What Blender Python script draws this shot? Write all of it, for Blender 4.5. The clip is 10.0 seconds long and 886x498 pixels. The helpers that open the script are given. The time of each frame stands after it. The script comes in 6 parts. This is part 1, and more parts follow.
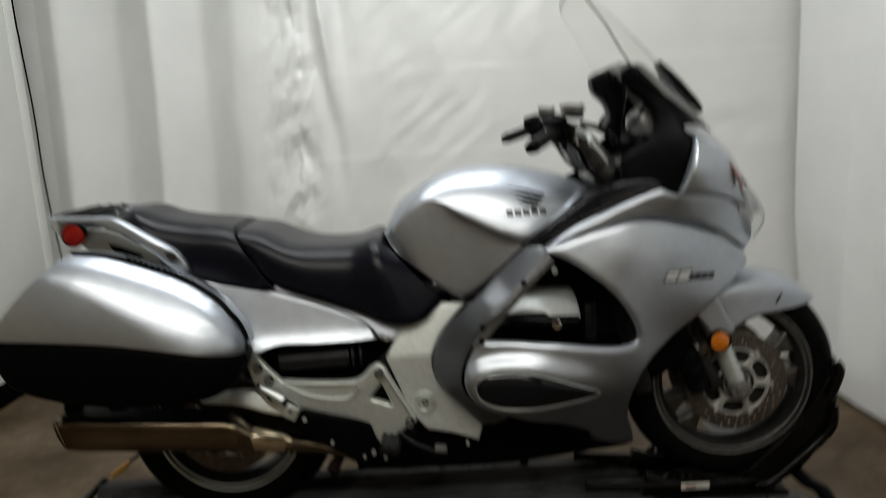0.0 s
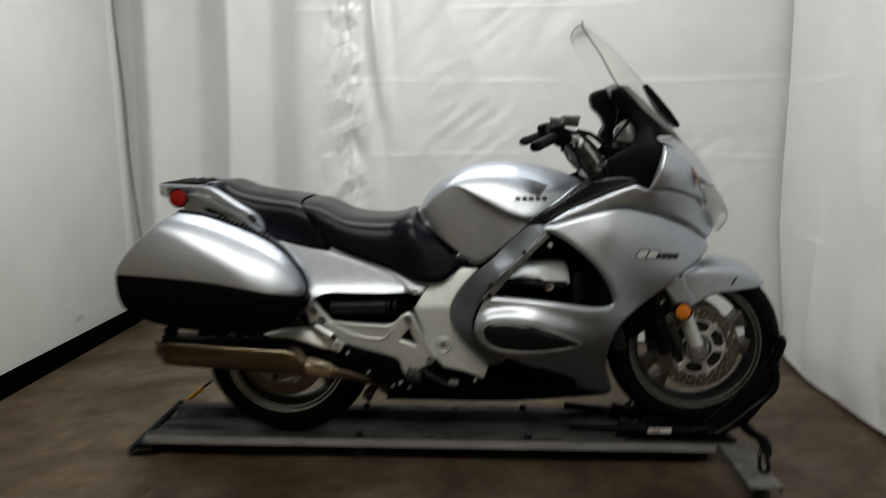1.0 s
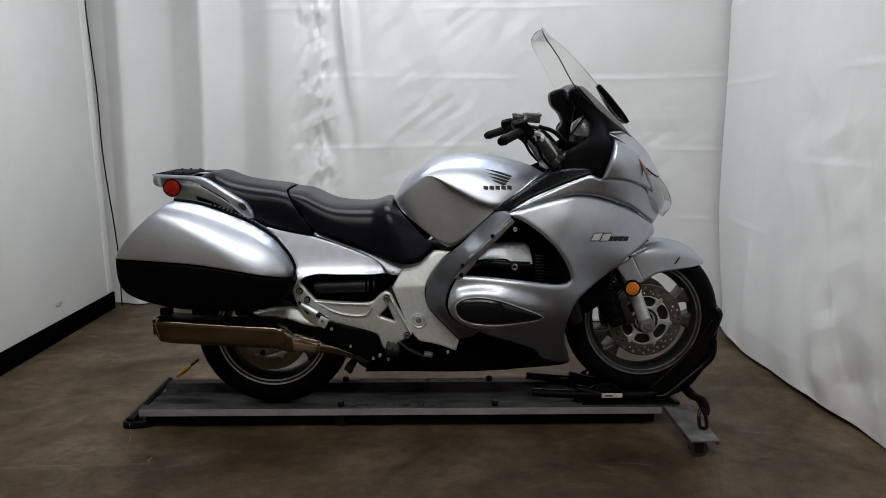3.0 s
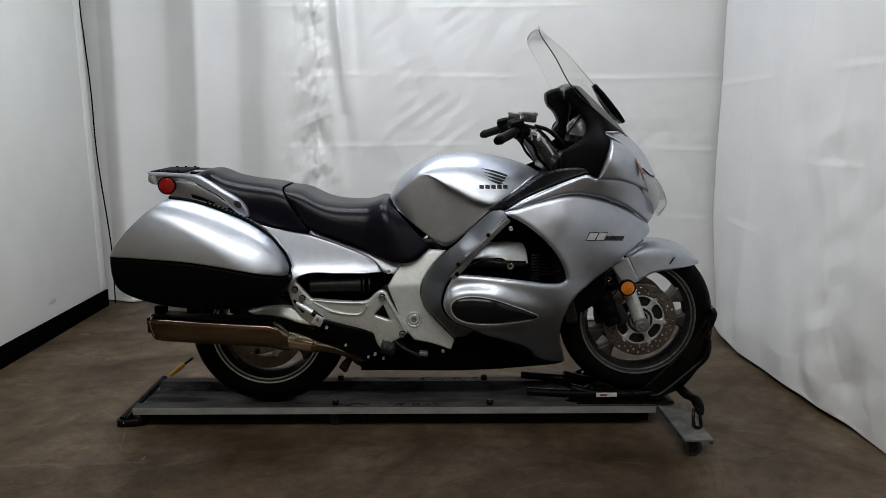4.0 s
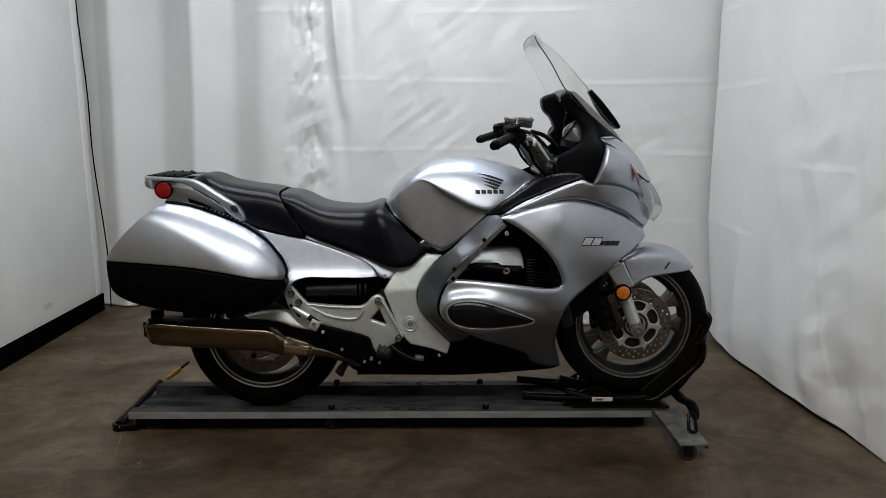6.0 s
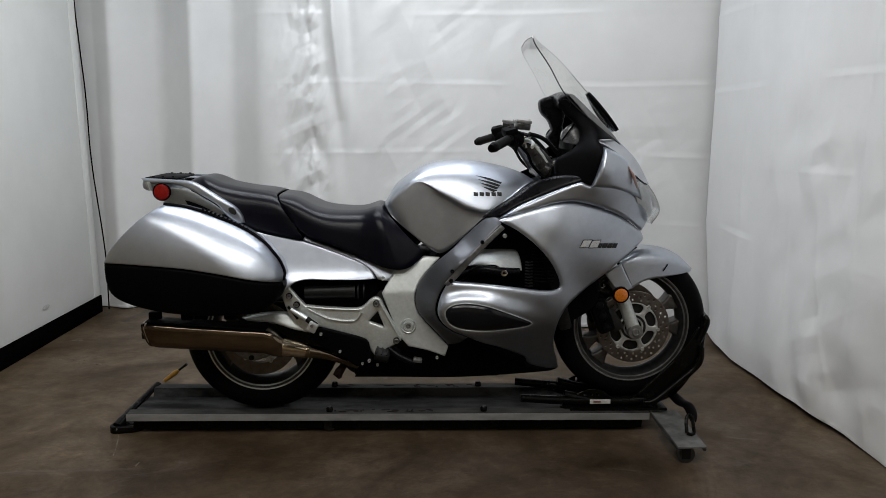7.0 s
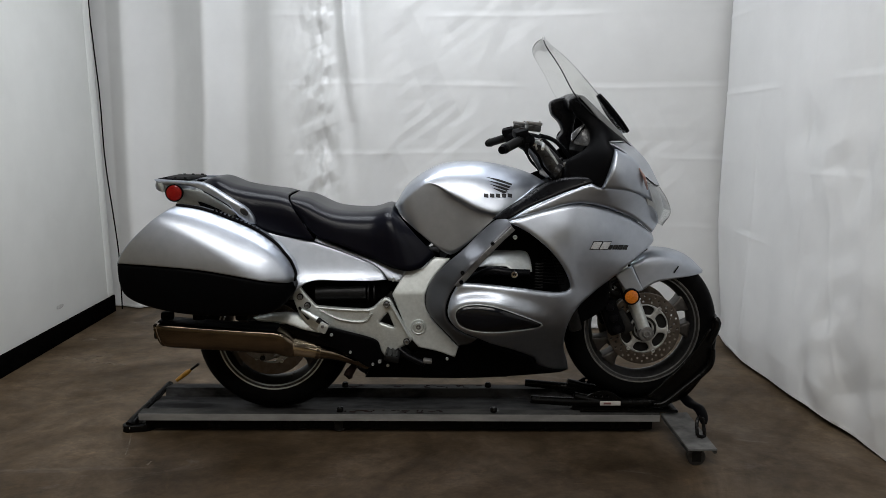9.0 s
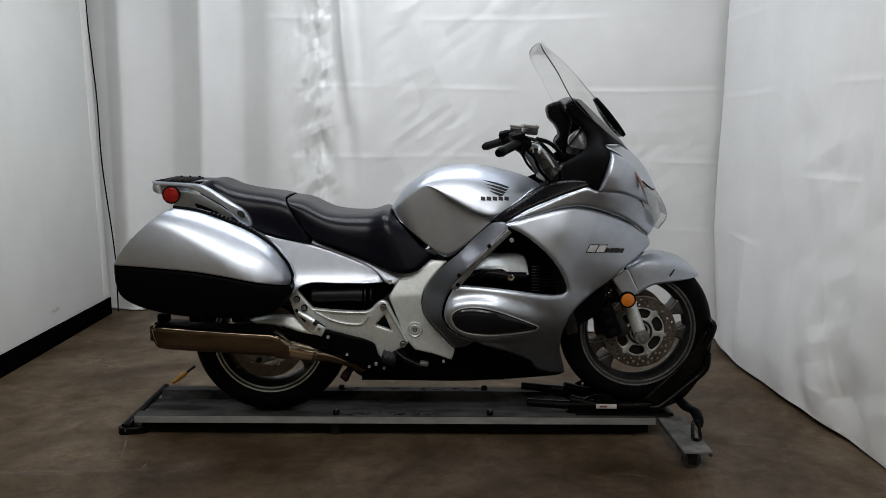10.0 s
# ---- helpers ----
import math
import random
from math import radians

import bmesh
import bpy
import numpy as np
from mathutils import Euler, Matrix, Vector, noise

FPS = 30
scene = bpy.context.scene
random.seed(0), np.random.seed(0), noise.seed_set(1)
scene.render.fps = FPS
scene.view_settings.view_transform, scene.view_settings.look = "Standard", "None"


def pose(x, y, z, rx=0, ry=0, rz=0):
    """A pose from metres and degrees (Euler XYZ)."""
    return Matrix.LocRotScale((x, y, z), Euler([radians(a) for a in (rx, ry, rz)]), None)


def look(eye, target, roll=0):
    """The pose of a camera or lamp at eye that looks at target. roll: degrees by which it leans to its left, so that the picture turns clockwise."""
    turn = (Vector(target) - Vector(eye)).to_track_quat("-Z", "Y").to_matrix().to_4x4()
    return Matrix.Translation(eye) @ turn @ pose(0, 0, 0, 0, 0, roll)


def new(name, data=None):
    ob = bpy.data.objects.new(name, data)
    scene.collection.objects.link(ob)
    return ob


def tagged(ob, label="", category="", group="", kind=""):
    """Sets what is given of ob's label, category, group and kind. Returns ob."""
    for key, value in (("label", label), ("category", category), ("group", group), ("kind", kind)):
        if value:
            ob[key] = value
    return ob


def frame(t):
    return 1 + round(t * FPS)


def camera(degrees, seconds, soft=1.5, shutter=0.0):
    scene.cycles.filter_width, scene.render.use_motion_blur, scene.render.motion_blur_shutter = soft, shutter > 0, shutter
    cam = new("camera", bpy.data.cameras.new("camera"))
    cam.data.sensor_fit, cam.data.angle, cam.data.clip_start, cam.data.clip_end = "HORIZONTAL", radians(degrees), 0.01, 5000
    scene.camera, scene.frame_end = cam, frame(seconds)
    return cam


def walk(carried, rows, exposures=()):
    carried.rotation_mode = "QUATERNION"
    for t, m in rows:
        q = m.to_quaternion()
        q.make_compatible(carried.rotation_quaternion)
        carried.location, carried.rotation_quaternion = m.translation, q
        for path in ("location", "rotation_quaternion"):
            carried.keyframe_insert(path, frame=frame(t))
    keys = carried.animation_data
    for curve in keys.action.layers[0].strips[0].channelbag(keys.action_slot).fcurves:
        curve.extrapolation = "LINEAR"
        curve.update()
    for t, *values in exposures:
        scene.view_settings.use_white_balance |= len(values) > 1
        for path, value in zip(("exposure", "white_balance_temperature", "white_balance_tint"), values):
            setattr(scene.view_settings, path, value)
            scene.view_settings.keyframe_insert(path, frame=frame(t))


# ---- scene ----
cam = camera(59.5, 10.0, soft=0.85, shutter=0.9)
PATH = [
    (0, (-0.061, -2.26, 1.246), (-0.082, -0.288, 0.912), -3.2),
    (0.2, (-0.149, -2.38, 1.241), (-0.106, -0.396, 0.999), -2.2),
    (0.5, (-0.128, -2.556, 1.253), (-0.116, -0.571, 1.003), -1.1),
    (0.7, (-0.137, -2.661, 1.245), (-0.136, -0.68, 0.964), -0.8),
    (1, (-0.007, -2.831, 1.229), (-0.118, -0.859, 0.916), -0.4),
    (1.2, (-0.01, -2.892, 1.243), (-0.143, -0.928, 0.885), -1.8),
    (1.5, (-0.014, -2.948, 1.249), (-0.164, -0.987, 0.886), -1.8),
    (1.7, (-0.099, -2.983, 1.245), (-0.174, -1.015, 0.898), -1.2),
    (2, (-0.114, -3.049, 1.251), (-0.142, -1.074, 0.936), -0.8),
    (2.5, (-0.078, -3.108, 1.252), (-0.085, -1.135, 0.922), -0.5),
    (4, (-0.087, -3.106, 1.255), (-0.058, -1.136, 0.911), 0.1),
    (4.5, (-0.09, -3.114, 1.25), (-0.062, -1.142, 0.917), 0.1),
    (5, (-0.084, -3.108, 1.258), (-0.054, -1.137, 0.924), 0.2),
    (5.5, (-0.088, -3.113, 1.258), (-0.053, -1.141, 0.924), 0.2),
    (7, (-0.086, -3.115, 1.259), (-0.043, -1.143, 0.931), 0.3),
    (7.5, (-0.089, -3.12, 1.257), (-0.062, -1.147, 0.933), 0.4),
    (8, (-0.09, -3.118, 1.256), (-0.072, -1.145, 0.93), 0.4),
    (8.5, (-0.084, -3.118, 1.259), (-0.069, -1.145, 0.932), 0.5),
    (9, (-0.081, -3.121, 1.263), (-0.068, -1.148, 0.936), 0.3),
    (9.5, (-0.081, -3.127, 1.261), (-0.064, -1.153, 0.941), 0.4),
    (10, (-0.082, -3.127, 1.258), (-0.06, -1.153, 0.942), 0.5),
]
walk(cam, [(t, look(eye, target, roll)) for t, eye, target, roll in PATH],
     [(0, 0, 6850, 6), (1, 0, 6850, 6), (1.5, 0, 6620, 7), (2.5, 0, 6450, 9), (4, 0, 6400, 10), (10, 0, 6400, 10)])

from mathutils.geometry import delaunay_2d_cdt

# ---- light ----
world = bpy.data.worlds.new("world")
scene.world = world
world.use_nodes = True
world.node_tree.nodes["Background"].inputs[0].default_value = (0.9, 0.95, 1.0, 1)
world.node_tree.nodes["Background"].inputs[1].default_value = 0.004


# ---- materials ----
def ramp(nt, fac, stops):
    node = nt.nodes.new("ShaderNodeValToRGB")
    while len(node.color_ramp.elements) < len(stops):
        node.color_ramp.elements.new(0.5)
    for el, (pos, col) in zip(node.color_ramp.elements, stops):
        el.position = pos
        el.color = (*col, 1) if len(col) == 3 else col
    nt.links.new(fac, node.inputs[0])
    return node.outputs[0]


def noise_tex(nt, scale, detail=4.0, rough=0.55, stretch=(1, 1, 1), distort=0.0):
    co = nt.nodes.new("ShaderNodeTexCoord")
    mp = nt.nodes.new("ShaderNodeMapping")
    mp.inputs["Scale"].default_value = stretch
    nt.links.new(co.outputs["Object"], mp.inputs[0])
    n = nt.nodes.new("ShaderNodeTexNoise")
    n.inputs["Scale"].default_value = scale
    n.inputs["Detail"].default_value = detail
    n.inputs["Roughness"].default_value = rough
    n.inputs["Distortion"].default_value = distort
    nt.links.new(mp.outputs[0], n.inputs["Vector"])
    return n.outputs[0]


def mat(name, dark, light, rough=0.5, metal=0.0, coat=0.0, grain=40.0, bump=0.0, bump_scale=300.0, rough_var=0.08, stretch=(1, 1, 1), spread=(0.35, 0.65), coat_rough=0.05, spec=0.5):
    """A surface whose colour drifts between two tones, with uneven gloss and fine relief."""
    m = bpy.data.materials.new(name)
    m.use_nodes = True
    nt = m.node_tree
    b = nt.nodes["Principled BSDF"]
    n = noise_tex(nt, grain, 5.0, 0.6, stretch)
    nt.links.new(ramp(nt, n, [(spread[0], dark), (spread[1], light)]), b.inputs["Base Color"])
    n2 = noise_tex(nt, grain * 0.23, 6.0, 0.65, stretch)
    r = nt.nodes.new("ShaderNodeMapRange")
    r.inputs[1].default_value, r.inputs[2].default_value = 0.3, 0.7
    r.inputs[3].default_value, r.inputs[4].default_value = max(0.02, rough - rough_var), min(1, rough + rough_var)
    nt.links.new(n2, r.inputs[0])
    nt.links.new(r.outputs[0], b.inputs["Roughness"])
    b.inputs["Metallic"].default_value = metal
    b.inputs["Coat Weight"].default_value = coat
    b.inputs["Specular IOR Level"].default_value = spec
    b.inputs["Coat Roughness"].default_value = coat_rough
    if bump:
        n3 = noise_tex(nt, bump_scale, 3.0, 0.6, stretch)
        bp = nt.nodes.new("ShaderNodeBump")
        bp.inputs["Strength"].default_value = bump
        bp.inputs["Distance"].default_value = 0.00025
        nt.links.new(n3, bp.inputs["Height"])
        nt.links.new(bp.outputs[0], b.inputs["Normal"])
    return m


def floor_material():
    m = bpy.data.materials.new("stained_concrete")
    m.use_nodes = True
    nt = m.node_tree
    b = nt.nodes["Principled BSDF"]
    big = ramp(nt, noise_tex(nt, 1.7, 9.0, 0.68, distort=0.7), [(0.36, (0.0385, 0.0255, 0.0135)), (0.5, (0.071, 0.0495, 0.029)), (0.64, (0.117, 0.086, 0.056))])
    fine = ramp(nt, noise_tex(nt, 14.0, 9.0, 0.74, distort=0.4), [(0.34, (0.68, 0.68, 0.68)), (0.52, (0.97, 0.97, 0.97)), (0.68, (1.22, 1.21, 1.18))])
    mx = nt.nodes.new("ShaderNodeMix")
    mx.data_type, mx.blend_type = "RGBA", "MULTIPLY"
    mx.inputs[0].default_value = 1.0
    nt.links.new(big, mx.inputs[6]), nt.links.new(fine, mx.inputs[7])
    # pale scuffs drawn out along the room
    scuff = ramp(nt, noise_tex(nt, 2.6, 9.0, 0.7, (0.9, 2.0, 1.0), 1.0), [(0.61, (0, 0, 0)), (0.70, (1, 1, 1))])
    m2 = nt.nodes.new("ShaderNodeMix")
    m2.data_type = "RGBA"
    sc = nt.nodes.new("ShaderNodeMath")
    sc.operation = "MULTIPLY"
    sc.inputs[1].default_value = 0.35
    nt.links.new(scuff, sc.inputs[0])
    nt.links.new(sc.outputs[0], m2.inputs[0])
    nt.links.new(mx.outputs[2], m2.inputs[6])
    m2.inputs[7].default_value = (0.17, 0.15, 0.13, 1)
    # long fine scratches
    scr = ramp(nt, noise_tex(nt, 1.6, 3.0, 0.5, (0.9, 2.6, 1.0), 0.9), [(0.488, (1, 1, 1)), (0.5, (1.2, 1.19, 1.17)), (0.512, (1, 1, 1))])
    m5 = nt.nodes.new("ShaderNodeMix")
    m5.data_type, m5.blend_type = "RGBA", "MULTIPLY"
    m5.inputs[0].default_value = 1.0
    nt.links.new(m2.outputs[2], m5.inputs[6]), nt.links.new(scr, m5.inputs[7])
    # darker area in front of the dolly, with a ragged edge
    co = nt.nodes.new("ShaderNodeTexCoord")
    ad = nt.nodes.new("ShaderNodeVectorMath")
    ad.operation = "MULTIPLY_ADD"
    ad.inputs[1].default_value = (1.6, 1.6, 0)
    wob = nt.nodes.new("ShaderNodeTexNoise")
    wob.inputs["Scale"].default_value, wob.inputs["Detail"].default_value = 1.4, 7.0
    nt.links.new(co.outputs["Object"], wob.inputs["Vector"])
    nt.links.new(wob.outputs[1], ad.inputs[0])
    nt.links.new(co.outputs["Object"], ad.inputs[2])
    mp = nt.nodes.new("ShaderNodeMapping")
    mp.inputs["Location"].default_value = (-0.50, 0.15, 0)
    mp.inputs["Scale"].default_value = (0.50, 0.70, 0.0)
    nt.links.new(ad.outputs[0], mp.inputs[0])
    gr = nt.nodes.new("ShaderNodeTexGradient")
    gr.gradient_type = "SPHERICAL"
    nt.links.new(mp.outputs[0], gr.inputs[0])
    # tone factor: above 1 outside the area, 0.56 at its core
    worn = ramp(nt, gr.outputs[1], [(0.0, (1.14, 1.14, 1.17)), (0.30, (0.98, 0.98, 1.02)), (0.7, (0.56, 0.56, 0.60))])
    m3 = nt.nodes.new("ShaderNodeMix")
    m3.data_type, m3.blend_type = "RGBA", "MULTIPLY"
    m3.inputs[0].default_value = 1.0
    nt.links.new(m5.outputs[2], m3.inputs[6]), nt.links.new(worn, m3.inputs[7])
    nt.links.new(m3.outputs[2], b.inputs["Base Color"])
    b.inputs["Specular IOR Level"].default_value = 0.14
    r = ramp(nt, noise_tex(nt, 4.0, 6.0, 0.65), [(0.3, (0.36, 0.36, 0.36)), (0.7, (0.58, 0.58, 0.58))])
    nt.links.new(r, b.inputs["Roughness"])
    bp = nt.nodes.new("ShaderNodeBump")
    bp.inputs["Strength"].default_value, bp.inputs["Distance"].default_value = 0.15, 0.003
    nt.links.new(noise_tex(nt, 60.0, 6.0, 0.6), bp.inputs["Height"])
    nt.links.new(bp.outputs[0], b.inputs["Normal"])
    return m


def clear_sheet(name, tint, gloss):
    """Thin clear plastic: light goes straight through, tinted a little, with a mirror gloss at glancing angles."""
    m = bpy.data.materials.new(name)
    m.use_nodes = True
    nt = m.node_tree
    nt.nodes.remove(nt.nodes["Principled BSDF"])
    t = nt.nodes.new("ShaderNodeBsdfTransparent")
    t.inputs[0].default_value = (*tint, 1)
    g = nt.nodes.new("ShaderNodeBsdfGlossy")
    g.inputs["Roughness"].default_value = 0.04
    f = nt.nodes.new("ShaderNodeFresnel")
    f.inputs[0].default_value = gloss
    mx = nt.nodes.new("ShaderNodeMixShader")
    nt.links.new(f.outputs[0], mx.inputs[0])
    nt.links.new(t.outputs[0], mx.inputs[1])
    nt.links.new(g.outputs[0], mx.inputs[2])
    nt.links.new(mx.outputs[0], nt.nodes["Material Output"].inputs[0])
    return m


def lamp_material(name, colour, strength):
    m = bpy.data.materials.new(name)
    m.use_nodes = True
    b = m.node_tree.nodes["Principled BSDF"]
    b.inputs["Base Color"].default_value = (0.9, 0.9, 0.9, 1)
    b.inputs["Emission Color"].default_value = (*colour, 1)
    b.inputs["Emission Strength"].default_value = strength
    return m


SILVER = mat("silver_metallic_paint", (0.416, 0.449, 0.508), (0.456, 0.489, 0.548), 0.40, 0.95, 0.40, 30.0, 0.0, 2500.0, 0.012, coat_rough=0.06)
SILVER_DIM = mat("silver_painted_frame", (0.485, 0.51, 0.50), (0.565, 0.59, 0.58), 0.46, 0.4, 0.0, 60.0, 0.05, 900.0)
GREY_METAL = mat("dark_grey_metallic_paint", (0.075, 0.079, 0.088), (0.095, 0.099, 0.108), 0.38, 0.5, 0.0, 700.0, 0.02, 2500.0, 0.05, spec=0.35)
ALLOY = mat("cast_alloy", (0.54, 0.57, 0.56), (0.64, 0.67, 0.66), 0.42, 0.7, 0.0, 90.0, 0.06, 700.0)
ALLOY_DARK = mat("worn_wheel_alloy", (0.15, 0.148, 0.145), (0.25, 0.245, 0.24), 0.38, 0.7, 0.0, 50.0, 0.08, 600.0)
CHROME_GOLD = mat("gold_tinted_chrome", (0.62, 0.51, 0.37), (0.74, 0.63, 0.48), 0.10, 1.0, 0.0, 30.0)
CHROME = mat("chrome", (0.72, 0.71, 0.69), (0.80, 0.79, 0.77), 0.09, 1.0, 0.0, 60.0)
BRONZE = mat("heat_tinted_steel", (0.105, 0.080, 0.056), (0.225, 0.180, 0.130), 0.16, 1.0, 0.0, 14.0, 0.05, 400.0, 0.07, (0.25, 1, 1))
RISER = mat("dark_cast_metal", (0.024, 0.024, 0.025), (0.050, 0.050, 0.051), 0.28, 0.45, 0.0, 60.0, 0.1, 500.0)
RIM = mat("grey_rim_paint", (0.016, 0.016, 0.017), (0.032, 0.0315, 0.031), 0.34, 0.5, 0.0, 50.0, 0.05, 600.0)
VINYL = mat("black_seat_vinyl", (0.0022, 0.0024, 0.0055), (0.0042, 0.0045, 0.009), 0.30, 0.0, 0.0, 12.0, 0.0, 400.0, 0.01, spec=0.18, spread=(0.1, 0.9))
PLASTIC = mat("black_textured_plastic", (0.0012, 0.0012, 0.0015), (0.0025, 0.0025, 0.003), 0.5, 0.0, 0.0, 120.0, 0.2, 1400.0, spec=0.035)
GLOSS_BLACK = mat("black_gloss_plastic", (0.002, 0.002, 0.003), (0.004, 0.004, 0.005), 0.28, 0.0, 0.0, 90.0, spec=0.10)
PAD_BLACK = mat("dark_pad_plastic", (0.003, 0.0036, 0.0052), (0.006, 0.0066, 0.009), 0.16, 0.0, 0.0, 90.0, 0.0, 900.0, 0.02, spec=0.32)
RUBBER = mat("tyre_rubber", (0.0012, 0.0012, 0.0014), (0.003, 0.003, 0.003), 0.55, 0.0, 0.0, 50.0, 0.15, 500.0, spec=0.05)
GRIP = mat("grip_rubber", (0.002, 0.002, 0.002), (0.005, 0.005, 0.005), 0.5, 0.0, 0.0, 60.0, 0.4, 500.0, spec=0.14)
ENGINE = mat("engine_castings", (0.008, 0.008, 0.008), (0.018, 0.017, 0.016), 0.5, 0.3, 0.0, 60.0, 0.2, 300.0, spec=0.25)
DISC = mat("brake_disc_steel", (0.10, 0.084, 0.070), (0.16, 0.138, 0.120), 0.34, 0.9, 0.0, 30.0, 0.05, 400.0)
RED = mat("red_reflector", (0.14, 0.004, 0.003), (0.30, 0.010, 0.008), 0.22, 0.0, 0.2, 260.0, 0.3, 700.0, spec=0.3)
SIGNAL = mat("pale_red_lens", (0.46, 0.28, 0.26), (0.58, 0.44, 0.42), 0.2, 0.0, 0.3, 60.0)
AMBER = mat("amber_reflector", (0.40, 0.10, 0.004), (0.62, 0.18, 0.012), 0.18, 0.0, 0.6, 220.0, 0.4, 900.0)
DECAL = mat("dark_decal", (0.010, 0.010, 0.012), (0.020, 0.020, 0.022), 0.35, 0.0, 0.0, 200.0, spec=0.2)
DECAL_LIGHT = mat("bright_decal", (0.62, 0.62, 0.62), (0.72, 0.72, 0.72), 0.2, 0.9, 0.3, 200.0)
SCREEN = clear_sheet("clear_windscreen", (0.982, 0.985, 0.972), 1.09)
SCREEN_GREY = mat("screen_edge_grey", (0.42, 0.43, 0.42), (0.50, 0.51, 0.50), 0.2)
SMOKE = mat("smoky_grey_plastic", (0.13, 0.132, 0.135), (0.17, 0.172, 0.175), 0.3, 0.0, 0.0, 60.0, spec=0.3)
LENS = clear_sheet("clear_headlight_lens", (0.93, 0.94, 0.94), 1.3)
CURTAIN = mat("white_vinyl_curtain", (0.68, 0.685, 0.68), (0.80, 0.805, 0.80), 0.34, 0.0, 0.0, 3.0, 0.06, 160.0, 0.02, spread=(0.1, 0.9))
HEM = mat("curtain_hem_tape", (0.70, 0.705, 0.70), (0.78, 0.785, 0.78), 0.45, 0.0, 0.0, 20.0, 0.3, 120.0)
WALL = mat("white_wall_paint", (0.75, 0.76, 0.735), (0.81, 0.82, 0.795), 0.55, 0.0, 0.0, 2.0, 0.08, 260.0)
BASE = mat("black_vinyl_baseboard", (0.001, 0.001, 0.001), (0.003, 0.0028, 0.0025), 0.85, 0.0, 0.0, 30.0, spec=0.0)
STEEL = mat("galvanised_dolly_steel", (0.012, 0.012, 0.012), (0.062, 0.061, 0.059), 0.5, 0.0, 0.0, 14.0, 0.12, 220.0, 0.12, (0.4, 1, 1), spec=0.06)
STEEL_BRIGHT = mat("bright_rail_steel", (0.22, 0.22, 0.217), (0.36, 0.36, 0.353), 0.38, 0.4, 0.0, 18.0, 0.12, 220.0, 0.12, (0.3, 1, 1))
PLATE_STEEL = mat("worn_plate_steel", (0.085, 0.085, 0.083), (0.19, 0.19, 0.187), 0.5, 0.2, 0.0, 16.0, 0.12, 220.0, 0.12, spec=0.15)
SPOKE = mat("brown_grey_wheel_alloy", (0.038, 0.034, 0.031), (0.068, 0.062, 0.056), 0.40, 0.5, 0.0, 50.0, 0.08, 600.0)
CARRIER = mat("dull_disc_carrier", (0.40, 0.402, 0.39), (0.52, 0.522, 0.51), 0.38, 0.6, 0.0, 60.0, 0.06, 600.0)
CANISTER = mat("dark_grey_canister", (0.005, 0.005, 0.0055), (0.010, 0.010, 0.0105), 0.45, 0.2, 0.0, 60.0, 0.1, 500.0, spec=0.2)
RUST = mat("dark_rust_stain", (0.010, 0.007, 0.007), (0.024, 0.014, 0.013), 0.8, 0.0, 0.0, 60.0, spec=0.05)
STEEL_SMUDGED = mat("smudged_tray_steel", (0.006, 0.006, 0.0065), (0.066, 0.066, 0.068), 0.5, 0.0, 0.0, 8.0, 0.12, 220.0, 0.12, (0.5, 1.4, 1), (0.40, 0.60), spec=0.06)
CHOCK_BLACK = mat("black_powder_coat", (0.001, 0.001, 0.001), (0.0025, 0.0023, 0.002), 0.24, 0.0, 0.0, 60.0, 0.1, 600.0, spec=0.14)
YELLOW = mat("yellow_handle_plastic", (0.42, 0.20, 0.02), (0.55, 0.28, 0.04), 0.45, 0.0, 0.0, 40.0)
STICKER = mat("white_sticker", (0.40, 0.38, 0.36), (0.56, 0.54, 0.52), 0.5, 0.0, 0.0, 60.0)
CASTER = mat("caster_grey", (0.018, 0.017, 0.016), (0.04, 0.038, 0.036), 0.5)
RED_INK = mat("red_ink", (0.10, 0.035, 0.035), (0.16, 0.06, 0.05), 0.5, 0.0, 0.0, 60.0)
CEILING = mat("grey_ceiling_paint", (0.17, 0.17, 0.17), (0.23, 0.23, 0.23), 0.8, 0.0, 0.0, 2.0)
HOUSING = mat("white_lamp_housing", (0.66, 0.66, 0.64), (0.72, 0.72, 0.70), 0.5)
# colour of the out-of-view walls, chosen to warm the paint's reflections
UNSEEN_WALL = mat("warm_reflection_wall", (0.52, 0.44, 0.29), (0.60, 0.52, 0.36), 0.6, 0.0, 0.0, 2.0)
FLOOR = floor_material()


# ---- mesh helpers ----
def finish(ob, material, sharp=38):
    ob.data.materials.append(material)
    ob.data.shade_smooth()
    ob.data.set_sharp_from_angle(angle=radians(sharp))
    return ob


def mesh_object(name, verts, faces, material, parent=None, label="", sharp=38):
    me = bpy.data.meshes.new(name)
    me.from_pydata([tuple(v) for v in verts], [], [tuple(f) for f in faces])
    me.validate()
    me.update()
    ob = finish(new(name, me), material, sharp)
    if parent is not None:
        ob.parent = parent
    if label:
        ob["label"] = label
    return ob


def part(name, bm, material, parent=None, label="", sharp=38):
    me = bpy.data.meshes.new(name)
    bm.to_mesh(me)
    bm.free()
    ob = finish(new(name, me), material, sharp)
    if parent is not None:
        ob.parent = parent
    if label:
        ob["label"] = label
    return ob


